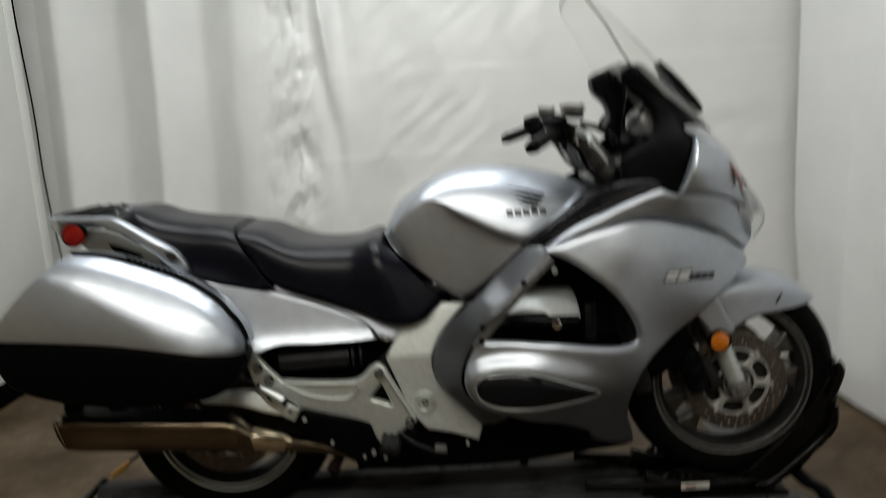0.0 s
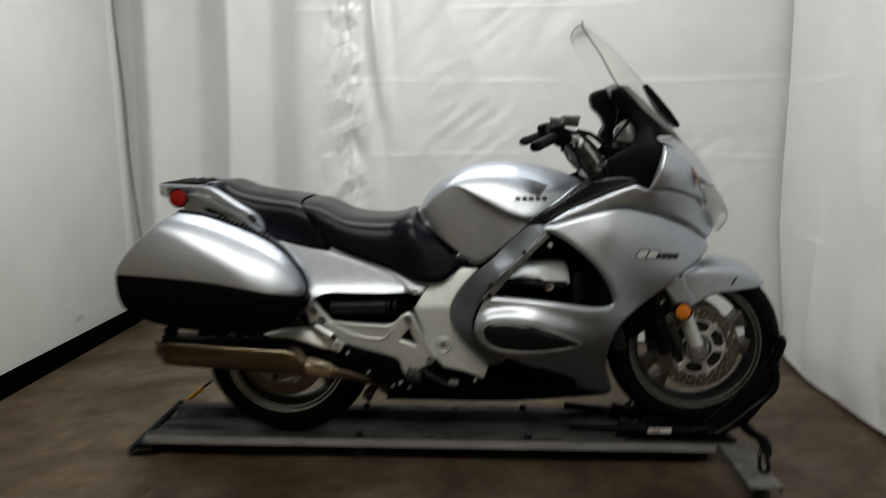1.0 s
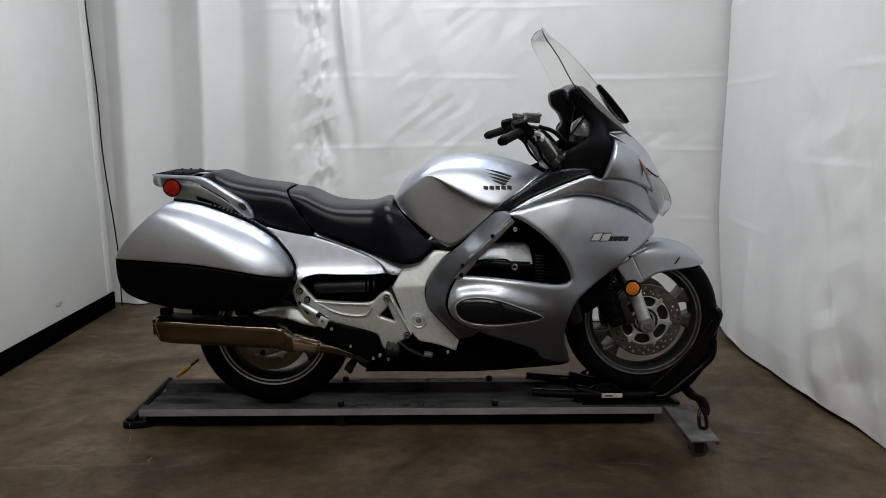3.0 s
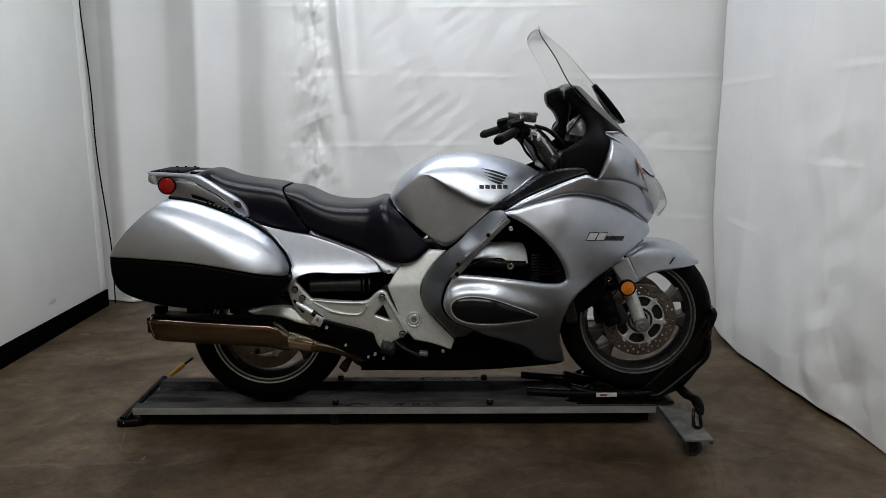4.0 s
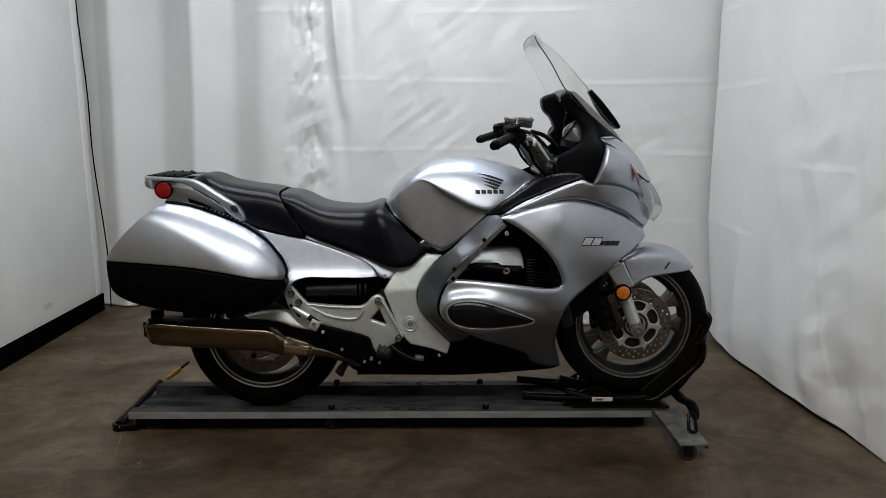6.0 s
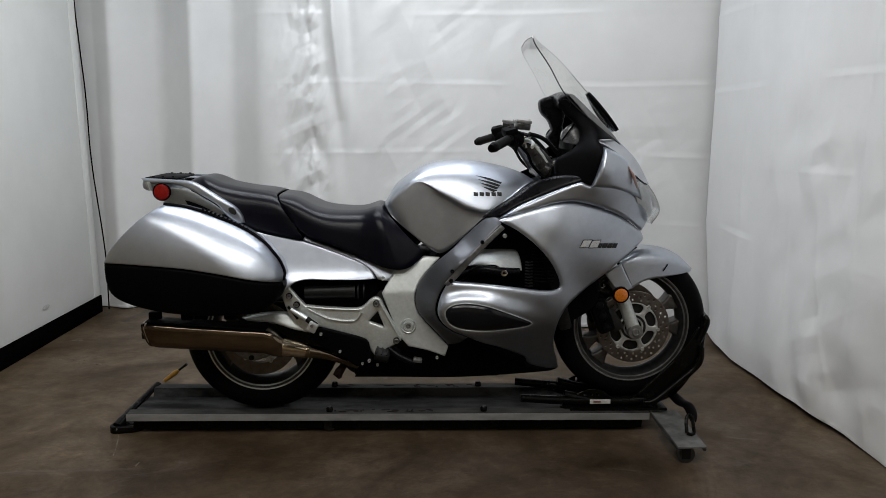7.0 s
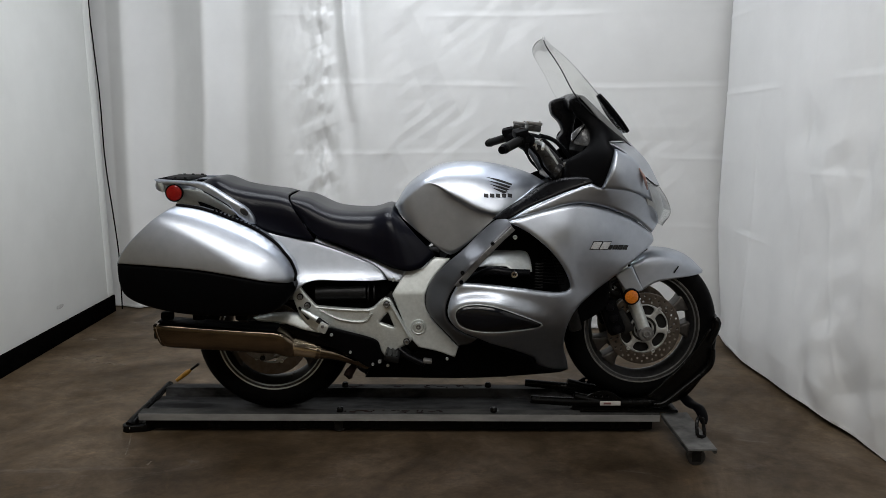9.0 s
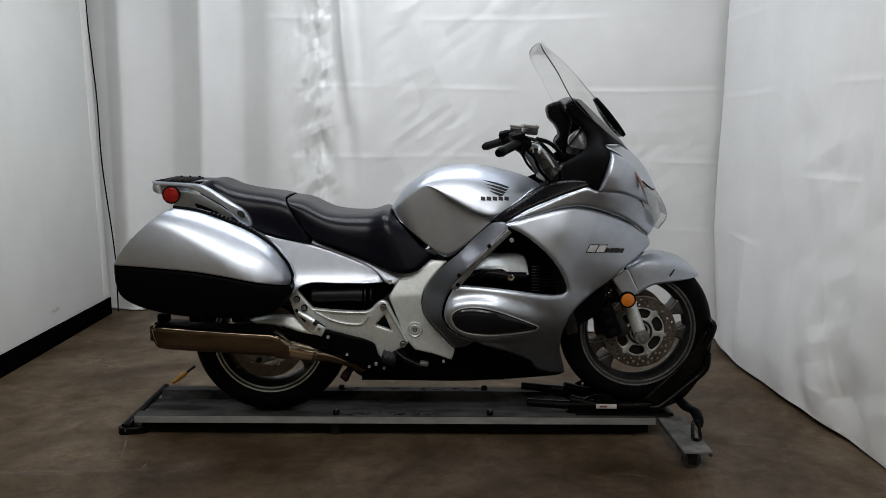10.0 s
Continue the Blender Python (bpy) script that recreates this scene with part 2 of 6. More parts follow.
def smooth_line(pts, step, closed=True):
    """Points along a soft curve through pts; a third value of 1 keeps that point a corner."""
    p = [np.array(q[:2], float) for q in pts]
    corner = [len(q) > 2 for q in pts]
    n = len(p)
    out = []
    for i in range(n if closed else n - 1):
        j = (i + 1) % n
        d = p[j] - p[i]
        a = d if corner[i] or (not closed and i == 0) else (p[j] - p[i - 1]) / 2
        b = d if corner[j] or (not closed and j == n - 1) else (p[(j + 1) % n] - p[i]) / 2
        length = np.linalg.norm(d)
        for v in (a, b):
            v_len = np.linalg.norm(v)
            if v_len > 1.2 * length:
                v *= 1.2 * length / v_len
        k = max(2, int(length / step))
        for s in range(k):
            t = s / k
            out.append((2 * t**3 - 3 * t**2 + 1) * p[i] + (t**3 - 2 * t**2 + t) * a + (3 * t**2 - 2 * t**3) * p[j] + (t**3 - t**2) * b)
    if not closed:
        out.append(p[-1])
    return np.array(out)


def form_of(ctrl, stiff=1e-4):
    """The smooth sheet y(x, z) through a few (x, z, y)."""
    c = np.array(ctrl, float)
    P, v = c[:, :2], c[:, 2]
    n = len(P)
    if n < 4:
        k, *_ = np.linalg.lstsq(np.c_[np.ones(n), P], v, rcond=None)
        return lambda q: np.c_[np.ones(len(q)), q] @ k
    mid = P.mean(0)
    size = np.abs(P - mid).max()
    Q = (P - mid) / size

    def bend(r2):
        return 0.5 * r2 * np.log(r2 + 1e-12)
    A = np.c_[np.ones(n), Q]
    M = np.block([[bend(((Q[:, None] - Q[None]) ** 2).sum(-1)) + stiff * np.eye(n), A], [A.T, np.zeros((3, 3))]])
    w = np.linalg.solve(M, np.r_[v, 0, 0, 0])

    def at(q):
        q = (np.asarray(q, float) - mid) / size
        return bend(((q[:, None] - Q[None]) ** 2).sum(-1)) @ w[:n] + np.c_[np.ones(len(q)), q] @ w[n:]
    return at


def inside(q, loop):
    x, z = q[:, 0][:, None], q[:, 1][:, None]
    a, b = loop, np.roll(loop, -1, 0)
    cross = ((a[:, 1] > z) != (b[:, 1] > z)) & (x < (b[:, 0] - a[:, 0]) * (z - a[:, 1]) / (b[:, 1] - a[:, 1] + 1e-15) + a[:, 0])
    return cross.sum(1) % 2 == 1


def reach(q, loop):
    """Distance from each point to the loop."""
    a, b = loop, np.roll(loop, -1, 0)
    d = b - a
    t = np.clip(((q[:, None] - a) * d).sum(-1) / ((d * d).sum(-1) + 1e-15), 0, 1)
    return np.sqrt((((a + t[..., None] * d) - q[:, None]) ** 2).sum(-1)).min(1)


def sheet(edge, form, thick=0.006, soft=0.012, drop=0.008, step=0.011, holes=(), lift=0.0):
    """Vertices and faces of a moulded panel on the -y side: an outline in x and z, a smooth form y(x, z), edges rolled in."""
    loops = [smooth_line(edge, step)] + [smooth_line(h, step) for h in holes]
    at = form_of(form) if not callable(form) else form
    lo, hi = loops[0].min(0), loops[0].max(0)
    gx, gz = np.meshgrid(np.arange(lo[0], hi[0], step), np.arange(lo[1], hi[1], step * 0.866))
    gx = gx + (np.arange(len(gx)) % 2)[:, None] * step * 0.5
    q = np.c_[gx.ravel(), gz.ravel()]
    q = q[inside(q, loops[0])]
    for h in loops[1:]:
        q = q[~inside(q, h)]
    near = np.min([reach(q, lp) for lp in loops], 0)
    q = q[near > max(step * 0.55, soft + step * 0.45)]
    # clean rings along every edge, so that the rolled edge shades evenly
    rings = []
    for n, lp in enumerate(loops):
        d = np.roll(lp, -1, 0) - np.roll(lp, 1, 0)
        nrm = np.c_[-d[:, 1], d[:, 0]] / (np.linalg.norm(d, axis=1)[:, None] + 1e-12)
        turn = np.sum(lp[:, 0] * np.roll(lp[:, 1], -1) - np.roll(lp[:, 0], -1) * lp[:, 1])
        nrm *= (1 if turn > 0 else -1) * (1 if n == 0 else -1)
        for frac in (0.10, 0.28, 0.52, 0.78, 1.05):
            r = lp + nrm * soft * frac
            ok = inside(r, loops[0])
            for h in loops[1:]:
                ok &= ~inside(r, h)
            r = r[ok]
            if len(r):
                rings.append(r[np.min([reach(r, lp2) for lp2 in loops], 0) > 0.94 * soft * frac])
    q = np.concatenate([q] + rings)
    pts, edges = [], []
    for lp in loops:
        s = len(pts)
        pts += [tuple(v) for v in lp]
        edges += [(s + i, s + (i + 1) % len(lp)) for i in range(len(lp))]
    pts += [tuple(v) for v in q]
    out_v, _, out_f, *_ = delaunay_2d_cdt([Vector(v) for v in pts], edges, [], 0, 1e-7)
    P = np.array([tuple(v) for v in out_v])
    F = np.array([tuple(f) for f in out_f if len(f) == 3])
    mid = P[F].mean(1)
    keep = inside(mid, loops[0])
    for h in loops[1:]:
        keep &= ~inside(mid, h)
    F = F[keep]
    area = np.cross(P[F[:, 1]] - P[F[:, 0]], P[F[:, 2]] - P[F[:, 0]])
    F[area < 0] = F[area < 0][:, ::-1]
    d = np.min([reach(P, lp) for lp in loops], 0)
    t = 1 - np.clip(d / soft, 0, 1)
    y = at(P) - lift + drop * (1 - np.sqrt(1 - t * t * 0.98))
    n = len(P)
    V = np.r_[np.c_[P[:, 0], y, P[:, 1]], np.c_[P[:, 0], y + thick + 0.0 * d, P[:, 1]]]
    faces = [tuple(f) for f in F] + [tuple(f[::-1] + n) for f in F]
    count = {}
    for f in F:
        for a, b in ((f[0], f[1]), (f[1], f[2]), (f[2], f[0])):
            count[(a, b)] = count.get((a, b), 0) + 1
    for a, b in count:
        if (b, a) not in count:
            faces.append((b, a, a + n, b + n))
    return V, faces


def panel(name, edge, form, material, parent, label="", both=True, **kw):
    V, F = sheet(edge, form, **kw)
    obs = [mesh_object(name, V, F, material, parent, label)]
    if both:
        obs.append(mesh_object(name, V * np.array([1, -1, 1]), [f[::-1] for f in F], material, parent, label))
    return obs


def spline_grid(rows, nu, nv):
    """A soft surface through a small grid of points."""
    G = np.array(rows, float)

    def along(A, n):
        k = len(A)
        ext = np.concatenate([[2 * A[0] - A[1]], A, [2 * A[-1] - A[-2]]])
        out = []
        for s in np.linspace(0, k - 1, n):
            i = min(int(s), k - 2)
            t = s - i
            a, b, c, d = ext[i], ext[i + 1], ext[i + 2], ext[i + 3]
            out.append(0.5 * (2 * b + (c - a) * t + (2 * a - 5 * b + 4 * c - d) * t**2 + (3 * b - a - 3 * c + d) * t**3))
        return np.array(out)
    A = along(G, nu)
    return np.swapaxes(along(np.swapaxes(A, 0, 1), nv), 0, 1)


def shell(rows, nu, nv, thick=0.0):
    """A surface mirrored over y = 0 from rows whose first point lies on the middle plane."""
    G = spline_grid(rows, nu, nv)
    G[:, 0, 1] = 0
    G[:, 1:, 1] = np.minimum(G[:, 1:, 1], -1e-4)
    full = np.concatenate([G[:, :0:-1], G * np.array([1, -1, 1])], 1)
    a, b = full.shape[:2]
    V = full.reshape(-1, 3)
    F = [(i * b + j, i * b + j + 1, (i + 1) * b + j + 1, (i + 1) * b + j) for i in range(a - 1) for j in range(b - 1)]
    return G, V, F


def loft(name, rows, material, parent, label="", nu=60, nv=36, thick=0.004, sharp=50):
    G, V, F = shell(rows, nu, nv)
    bm = bmesh.new()
    vs = [bm.verts.new(v) for v in V]
    for f in F:
        bm.faces.new([vs[i] for i in f])
    bmesh.ops.recalc_face_normals(bm, faces=bm.faces)
    ob = part(name, bm, material, parent, label, sharp)
    if thick:
        s = ob.modifiers.new("thickness", "SOLIDIFY")
        s.thickness, s.offset = thick, 0.0
    return ob, G.reshape(-1, 3)


def tube(name, pts, radius, material, parent, label="", sides=14, step=0.01, flat=1.0, sharp=40):
    """A round bar through pts (x, y, z); radius is a number or one for each point."""
    P = np.array(pts, float)
    R = np.full(len(P), radius) if np.isscalar(radius) else np.array(radius, float)
    A = np.c_[P, R]
    dense = [A[0]]
    ext = np.concatenate([[2 * A[0] - A[1]], A, [2 * A[-1] - A[-2]]])
    for i in range(len(A) - 1):
        k = max(1, int(np.linalg.norm(P[i + 1] - P[i]) / step)) if len(A) > 2 else 1
        a, b, c, d = ext[i:i + 4]
        for s in range(1, k + 1):
            t = s / k
            dense.append(0.5 * (2 * b + (c - a) * t + (2 * a - 5 * b + 4 * c - d) * t**2 + (3 * b - a - 3 * c + d) * t**3))
    D = np.array(dense)
    V, F = [], []
    up = None
    for i in range(len(D)):
        t = D[min(i + 1, len(D) - 1), :3] - D[max(i - 1, 0), :3]
        t /= np.linalg.norm(t) + 1e-12
        if up is None:
            up = np.array([0, 0, 1.0]) if abs(t[2]) < 0.9 else np.array([1.0, 0, 0])
        up = up - t * (up @ t)
        up /= np.linalg.norm(up)
        side = np.cross(t, up)
        for s in range(sides):
            a = 2 * math.pi * s / sides
            V.append(D[i, :3] + D[i, 3] * (math.cos(a) * side + flat * math.sin(a) * up))
    n = len(D)
    for i in range(n - 1):
        for s in range(sides):
            s2 = (s + 1) % sides
            F.append((i * sides + s, i * sides + s2, (i + 1) * sides + s2, (i + 1) * sides + s))
    F.append(tuple(range(sides))[::-1])
    F.append(tuple((n - 1) * sides + s for s in range(sides)))
    return mesh_object(name, V, F, material, parent, label, sharp)


def lathe(name, profile, centre, material, parent, label="", n=72, sharp=35, closed=False):
    """A ring or disc turned about the y axis: profile of (radius, y)."""
    V, F = [], []
    k = len(profile)
    for i in range(n):
        a = 2 * math.pi * i / n
        for r, y in profile:
            V.append((centre[0] + r * math.cos(a), centre[1] + y, centre[2] + r * math.sin(a)))
    for i in range(n):
        j = (i + 1) % n
        for s in range(k if closed else k - 1):
            s2 = (s + 1) % k
            F.append((i * k + s, i * k + s2, j * k + s2, j * k + s))
    return mesh_object(name, V, F, material, parent, label, sharp)


def block(name, m, size, material, parent=None, label="", bevel=0.004, sharp=38):
    """A box with bevelled edges at the pose m."""
    bm = bmesh.new()
    bmesh.ops.create_cube(bm, size=1.0)
    bmesh.ops.scale(bm, vec=size, verts=bm.verts)
    bmesh.ops.bevel(bm, geom=list(bm.edges), offset=bevel, segments=2, affect="EDGES", profile=0.5)
    bmesh.ops.transform(bm, matrix=m, verts=bm.verts)
    return part(name, bm, material, parent, label, sharp)


def bolt(name, place, radius, material, parent, label="", out=0.006):
    """A bolt head that faces the -y side, with a hexagon socket."""
    x, y, z = place
    prof = [(0.0001, 0.002), (radius * 0.42, 0.002), (radius * 0.46, -out * 0.9), (radius * 0.8, -out), (radius, -out * 0.6), (radius, 0.006)]
    return lathe(name, prof, (x, y, z), material, parent, label, n=18)


# ---- the room ----
def plain_wall(name, a, b, z0, z1, thick, material):
    """A wall from a to b on the plan, its room side on that line."""
    ax, ay = a
    bx, by = b
    length = math.hypot(bx - ax, by - ay)
    ang = math.degrees(math.atan2(by - ay, bx - ax))
    m = pose((ax + bx) / 2, (ay + by) / 2, (z0 + z1) / 2, 0, 0, ang) @ pose(0, thick / 2, 0)
    return tagged(block(name, m, (length, thick, z1 - z0), material, bevel=0.003), kind="structure")


CEIL = 3.3
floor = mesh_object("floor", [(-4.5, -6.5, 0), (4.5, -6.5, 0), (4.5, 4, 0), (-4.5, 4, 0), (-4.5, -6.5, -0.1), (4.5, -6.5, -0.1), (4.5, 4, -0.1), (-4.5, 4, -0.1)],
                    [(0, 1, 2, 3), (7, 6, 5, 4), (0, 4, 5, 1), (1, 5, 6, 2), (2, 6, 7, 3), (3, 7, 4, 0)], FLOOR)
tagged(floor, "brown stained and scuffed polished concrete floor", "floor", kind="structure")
tagged(block("ceiling", pose(0, -1.25, CEIL + 0.05), (9, 10.5, 0.1), CEILING), "plain grey painted ceiling above the bay", "ceiling", kind="structure")
WX = -2.235
LEAN = Matrix(((1, 0, -0.022, 0), (0, 1, 0, 0), (0, 0, 1, 0), (0, 0, 0, 1)))
# cut off at y -0.6 so that the case lid reflects something darker
tagged(plain_wall("wall_left", (WX, -0.6), (WX, 1.93), 0, CEIL, 0.12, WALL), "smooth white painted wall with a grey scuff", "wall").data.transform(LEAN)
# out-of-view walls, added to close the room and shape the reflections
tagged(plain_wall("wall_side", (-4.3, -6.3), (-4.3, 3.2), 0, CEIL, 0.12, UNSEEN_WALL), "unseen warm grey wall added beyond the white wall for reflections", "wall")
tagged(plain_wall("wall_rear", (4.3, -6.3), (-4.3, -6.3), 0, CEIL, 0.12, UNSEEN_WALL), "unseen warm grey wall added behind the camera for reflections", "wall")
tagged(plain_wall("wall_right", (4.3, 3.0), (4.3, -6.3), 0, CEIL, 0.12, UNSEEN_WALL), "plain grey wall beyond the curtain", "wall")
tagged(plain_wall("wall_far", (-4.3, 3.2), (4.3, 3.2), 0, CEIL, 0.12, UNSEEN_WALL), "plain grey wall behind the back curtain", "wall")
tagged(block("baseboard", pose(WX + 0.006, 0.66, 0.056), (0.012, 2.52, 0.112), BASE, bevel=0.003), "black vinyl baseboard along the white wall", "baseboard", kind="structure")
tagged(block("trim", pose(WX - 0.004, 1.885, CEIL / 2 + 0.057), (0.014, 0.085, CEIL - 0.114), WALL, bevel=0.003), "white painted edge trim at the end of the wall", "trim", kind="structure").data.transform(LEAN)


def curtain(name, a, b, z0, z1, nx, nz, bulge, label, material=CURTAIN):
    """A hanging sheet from a to b on the plan; bulge(s, z) gives how far it swells towards the room, s in metres along it."""
    A, B = np.array(a, float), np.array(b, float)
    d = B - A
    length = np.linalg.norm(d)
    d /= length
    nrm = np.array([d[1], -d[0]])
    S, Z = np.meshgrid(np.linspace(0, length, nx), np.linspace(0, 1, nz), indexing="ij")
    low = z0(S) if callable(z0) else np.full_like(S, z0)
    H = low + (z1 - low) * Z
    o = bulge(S, H)
    V = np.stack([A[0] + d[0] * S + nrm[0] * o, A[1] + d[1] * S + nrm[1] * o, H], -1).reshape(-1, 3)
    F = [(i * nz + j, (i + 1) * nz + j, (i + 1) * nz + j + 1, i * nz + j + 1) for i in range(nx - 1) for j in range(nz - 1)]
    ob = mesh_object(name, V, F, material, sharp=180)
    s = ob.modifiers.new("thickness", "SOLIDIFY")
    s.thickness, s.offset = 0.003, 0.0
    low_edge = V.reshape(nx, nz, 3)[::4, 0]
    out = np.array((nrm[0], nrm[1], 0.0))
    k = len(low_edge)
    n = np.arange(k)
    tall = 0.022 + 0.004 * np.sin(n * 0.37) + 0.003 * np.sin(n * 1.3)
    puff = 1 + 0.25 * np.sin(n * 0.83) + 0.2 * np.sin(n * 2.1)
    strip_v = np.concatenate([low_edge + out * o * puff[:, None] + np.c_[tall * 0, tall * 0, tall * h - 0.004] for o, h in ((0.001, 0.0), (0.0022, 0.12), (0.003, 0.4), (0.0022, 0.75), (0.0004, 1.0))])
    mesh_object("hem", strip_v, [(r * k + i, r * k + i + 1, (r + 1) * k + i + 1, (r + 1) * k + i) for r in range(4) for i in range(k - 1)], HEM, ob, "folded white hem", sharp=180)
    return tagged(ob, label, "curtain")


def smooth_noise(x, z, seed, octaves=3):
    """Soft value noise on arrays."""
    rng = np.random.RandomState(seed)
    table = rng.rand(64, 64)
    out = np.zeros_like(x)
    amp, total = 1.0, 0.0
    for o in range(octaves):
        u, v = x * 2**o, z * 2**o
        i, j = np.floor(u).astype(int), np.floor(v).astype(int)
        fu, fv = u - i, v - j
        fu, fv = fu * fu * (3 - 2 * fu), fv * fv * (3 - 2 * fv)
        g = lambda p, q: table[(i + p) % 64, (j + q) % 64]
        out += amp * ((g(0, 0) * (1 - fu) + g(1, 0) * fu) * (1 - fv) + (g(0, 1) * (1 - fu) + g(1, 1) * fu) * fv)
        total += amp
        amp *= 0.5
    return out / total


def facets(x, z, seed):
    """Crumpled noise with straight-edged facets."""
    table = np.random.RandomState(seed).rand(64, 64)
    i, j = np.floor(x).astype(int), np.floor(z).astype(int)
    u, v = x - i, z - j
    g = lambda p, q: table[(i + p) % 64, (j + q) % 64]
    low = g(0, 0) + (g(1, 0) - g(0, 0)) * u + (g(1, 1) - g(1, 0)) * v
    high = g(0, 0) + (g(1, 1) - g(0, 1)) * u + (g(0, 1) - g(0, 0)) * v
    return np.where(u > v, low, high)


def creases(s, z, seed, scale, power=9):
    """Thin raised wrinkles where two noises meet."""
    n = smooth_noise(s * scale, z * scale * 0.6, seed, 2)
    return np.clip(1 - np.abs(n - 0.5) * power, 0, 1) ** 2


def fold_lines(s, z, heights, seed, depth):
    """Long sharp creases from having been folded, each fading in and out along the sheet."""
    out = np.zeros_like(s)
    for k, h in enumerate(heights):
        d = z - h - 0.012 * np.sin(2.1 * s + 1.7 * k) - 0.01 * (smooth_noise(s * 3, z * 0 + k, seed) - 0.5)
        fade = np.clip(smooth_noise(s * 2.2, z * 0 + 3.7 * k, seed + 1, 2) * 3.6 - 1.1, 0.15, 1)
        out += depth * fade * (np.exp(-np.abs(d) / 0.012) - 0.7 * np.exp(-np.abs(d - 0.03) / 0.03))
    return out


BACK_SLOPE = [(0.0, 0.0), (0.36, 0.0), (0.42, 0.16), (0.49, 0.22), (0.54, -0.85), (0.64, -0.90), (0.70, -0.35), (0.76, 0.40), (0.85, 0.66), (1.04, 0.70), (1.07, -1.05), (1.16, -1.0), (1.22, -0.30),
              (1.29, 0.62), (1.44, 0.72), (1.53, 0.20), (1.60, -0.02), (1.78, 0.10), (1.90, 0.16), (2.08, 0.12), (2.13, -0.30), (2.26, -0.28), (2.36, 0.06), (2.70, 0.15), (2.86, -0.18), (3.0, 0.0), (3.5, 0.04), (4.0, 0.10), (4.6, 0.14)]


def back_bulge(s, z):
    """Long flat faces turned from the lamps, between narrow rounded folds turned towards them."""
    at = np.linspace(0, 4.7, 2400)
    k = np.array(BACK_SLOPE)
    soft = np.hanning(65)
    slope = np.convolve(np.interp(at, k[:, 0], k[:, 1]) * np.where(at < 1.6, 1.4, 1.0), soft / soft.sum(), "same")
    run = np.cumsum(slope) * (at[1] - at[0])
    run -= np.interp(0.47, at, run)
    drift = s + 0.015 * np.sin(1.9 * z + 0.6) + 0.03 * (smooth_noise(s * 2.0, z * 0.8, 3) - 0.5)
    folds = np.interp(drift, at, run)
    # a loose drape that hangs from the top and fades out lower down
    across = s - 1.985 - 0.06 * (1.9 - z)
    drape = np.clip((z - 1.25) / 0.5, 0, 1) * (0.046 * np.exp(-(across / 0.028) ** 2) - 0.036 * np.exp(-((across - 0.085) / 0.05) ** 2) - 0.02 * np.exp(-((across + 0.075) / 0.03) ** 2))
    valley = -0.030 * np.clip(1 - np.abs(z - 1.25) / 0.55, 0, 1) * np.exp(-((s - 2.0 - 0.10 * (1.3 - z)) / 0.05) ** 2)
    # the crumpled seam and the puckers that run into it
    seam_at = 1.835 + 0.008 * np.sin(6 * z) + 0.006 * np.sin(17 * z)
    seam = np.exp(-((s - seam_at) / 0.022) ** 2) * 0.030 * (facets(s * 22 + z * 9, z * 19, 5) - 0.4)
    near_seam = np.exp(-(np.where(s < seam_at, (s - seam_at) / 0.17, (s - seam_at) / 0.10)) ** 2)
    pucker = near_seam * (0.038 * (facets(s * 4.6 + z * 2.0, z * 3.1 + s * 2, 6) - 0.5) + 0.030 * (facets(s * 11 - z * 6, z * 8 + s * 5, 7) - 0.5) + 0.018 * (facets(s * 27 + z * 5, z * 19 - s * 7, 8) - 0.5))
    sway = 0.016 * (smooth_noise(s * 1.5, z * 0.5, 13) - 0.5)
    patch = np.clip(smooth_noise(s * 1.7, z * 1.9, 17) * 3 - 1.3, 0, 1) * np.clip((s - 1.9) / 0.5, 0, 1)
    loose = patch * (0.020 * (facets(s * 6 + z * 3, z * 5 - s * 2, 9) - 0.5) + 0.008 * (facets(s * 15 - z * 8, z * 13, 10) - 0.5))
    seams = fold_lines(s, z, (0.64, 1.06, 1.47, 1.88, 2.30), 31, 0.0026) * np.clip((s - 1.25) / 0.3, 0.1, 1)
    tuck = np.clip(1 - (s - 0.38) / 0.12, 0, 1)
    return folds + drape + valley + seam + pucker + sway + loose + seams - 0.03 - 0.02 * tuck


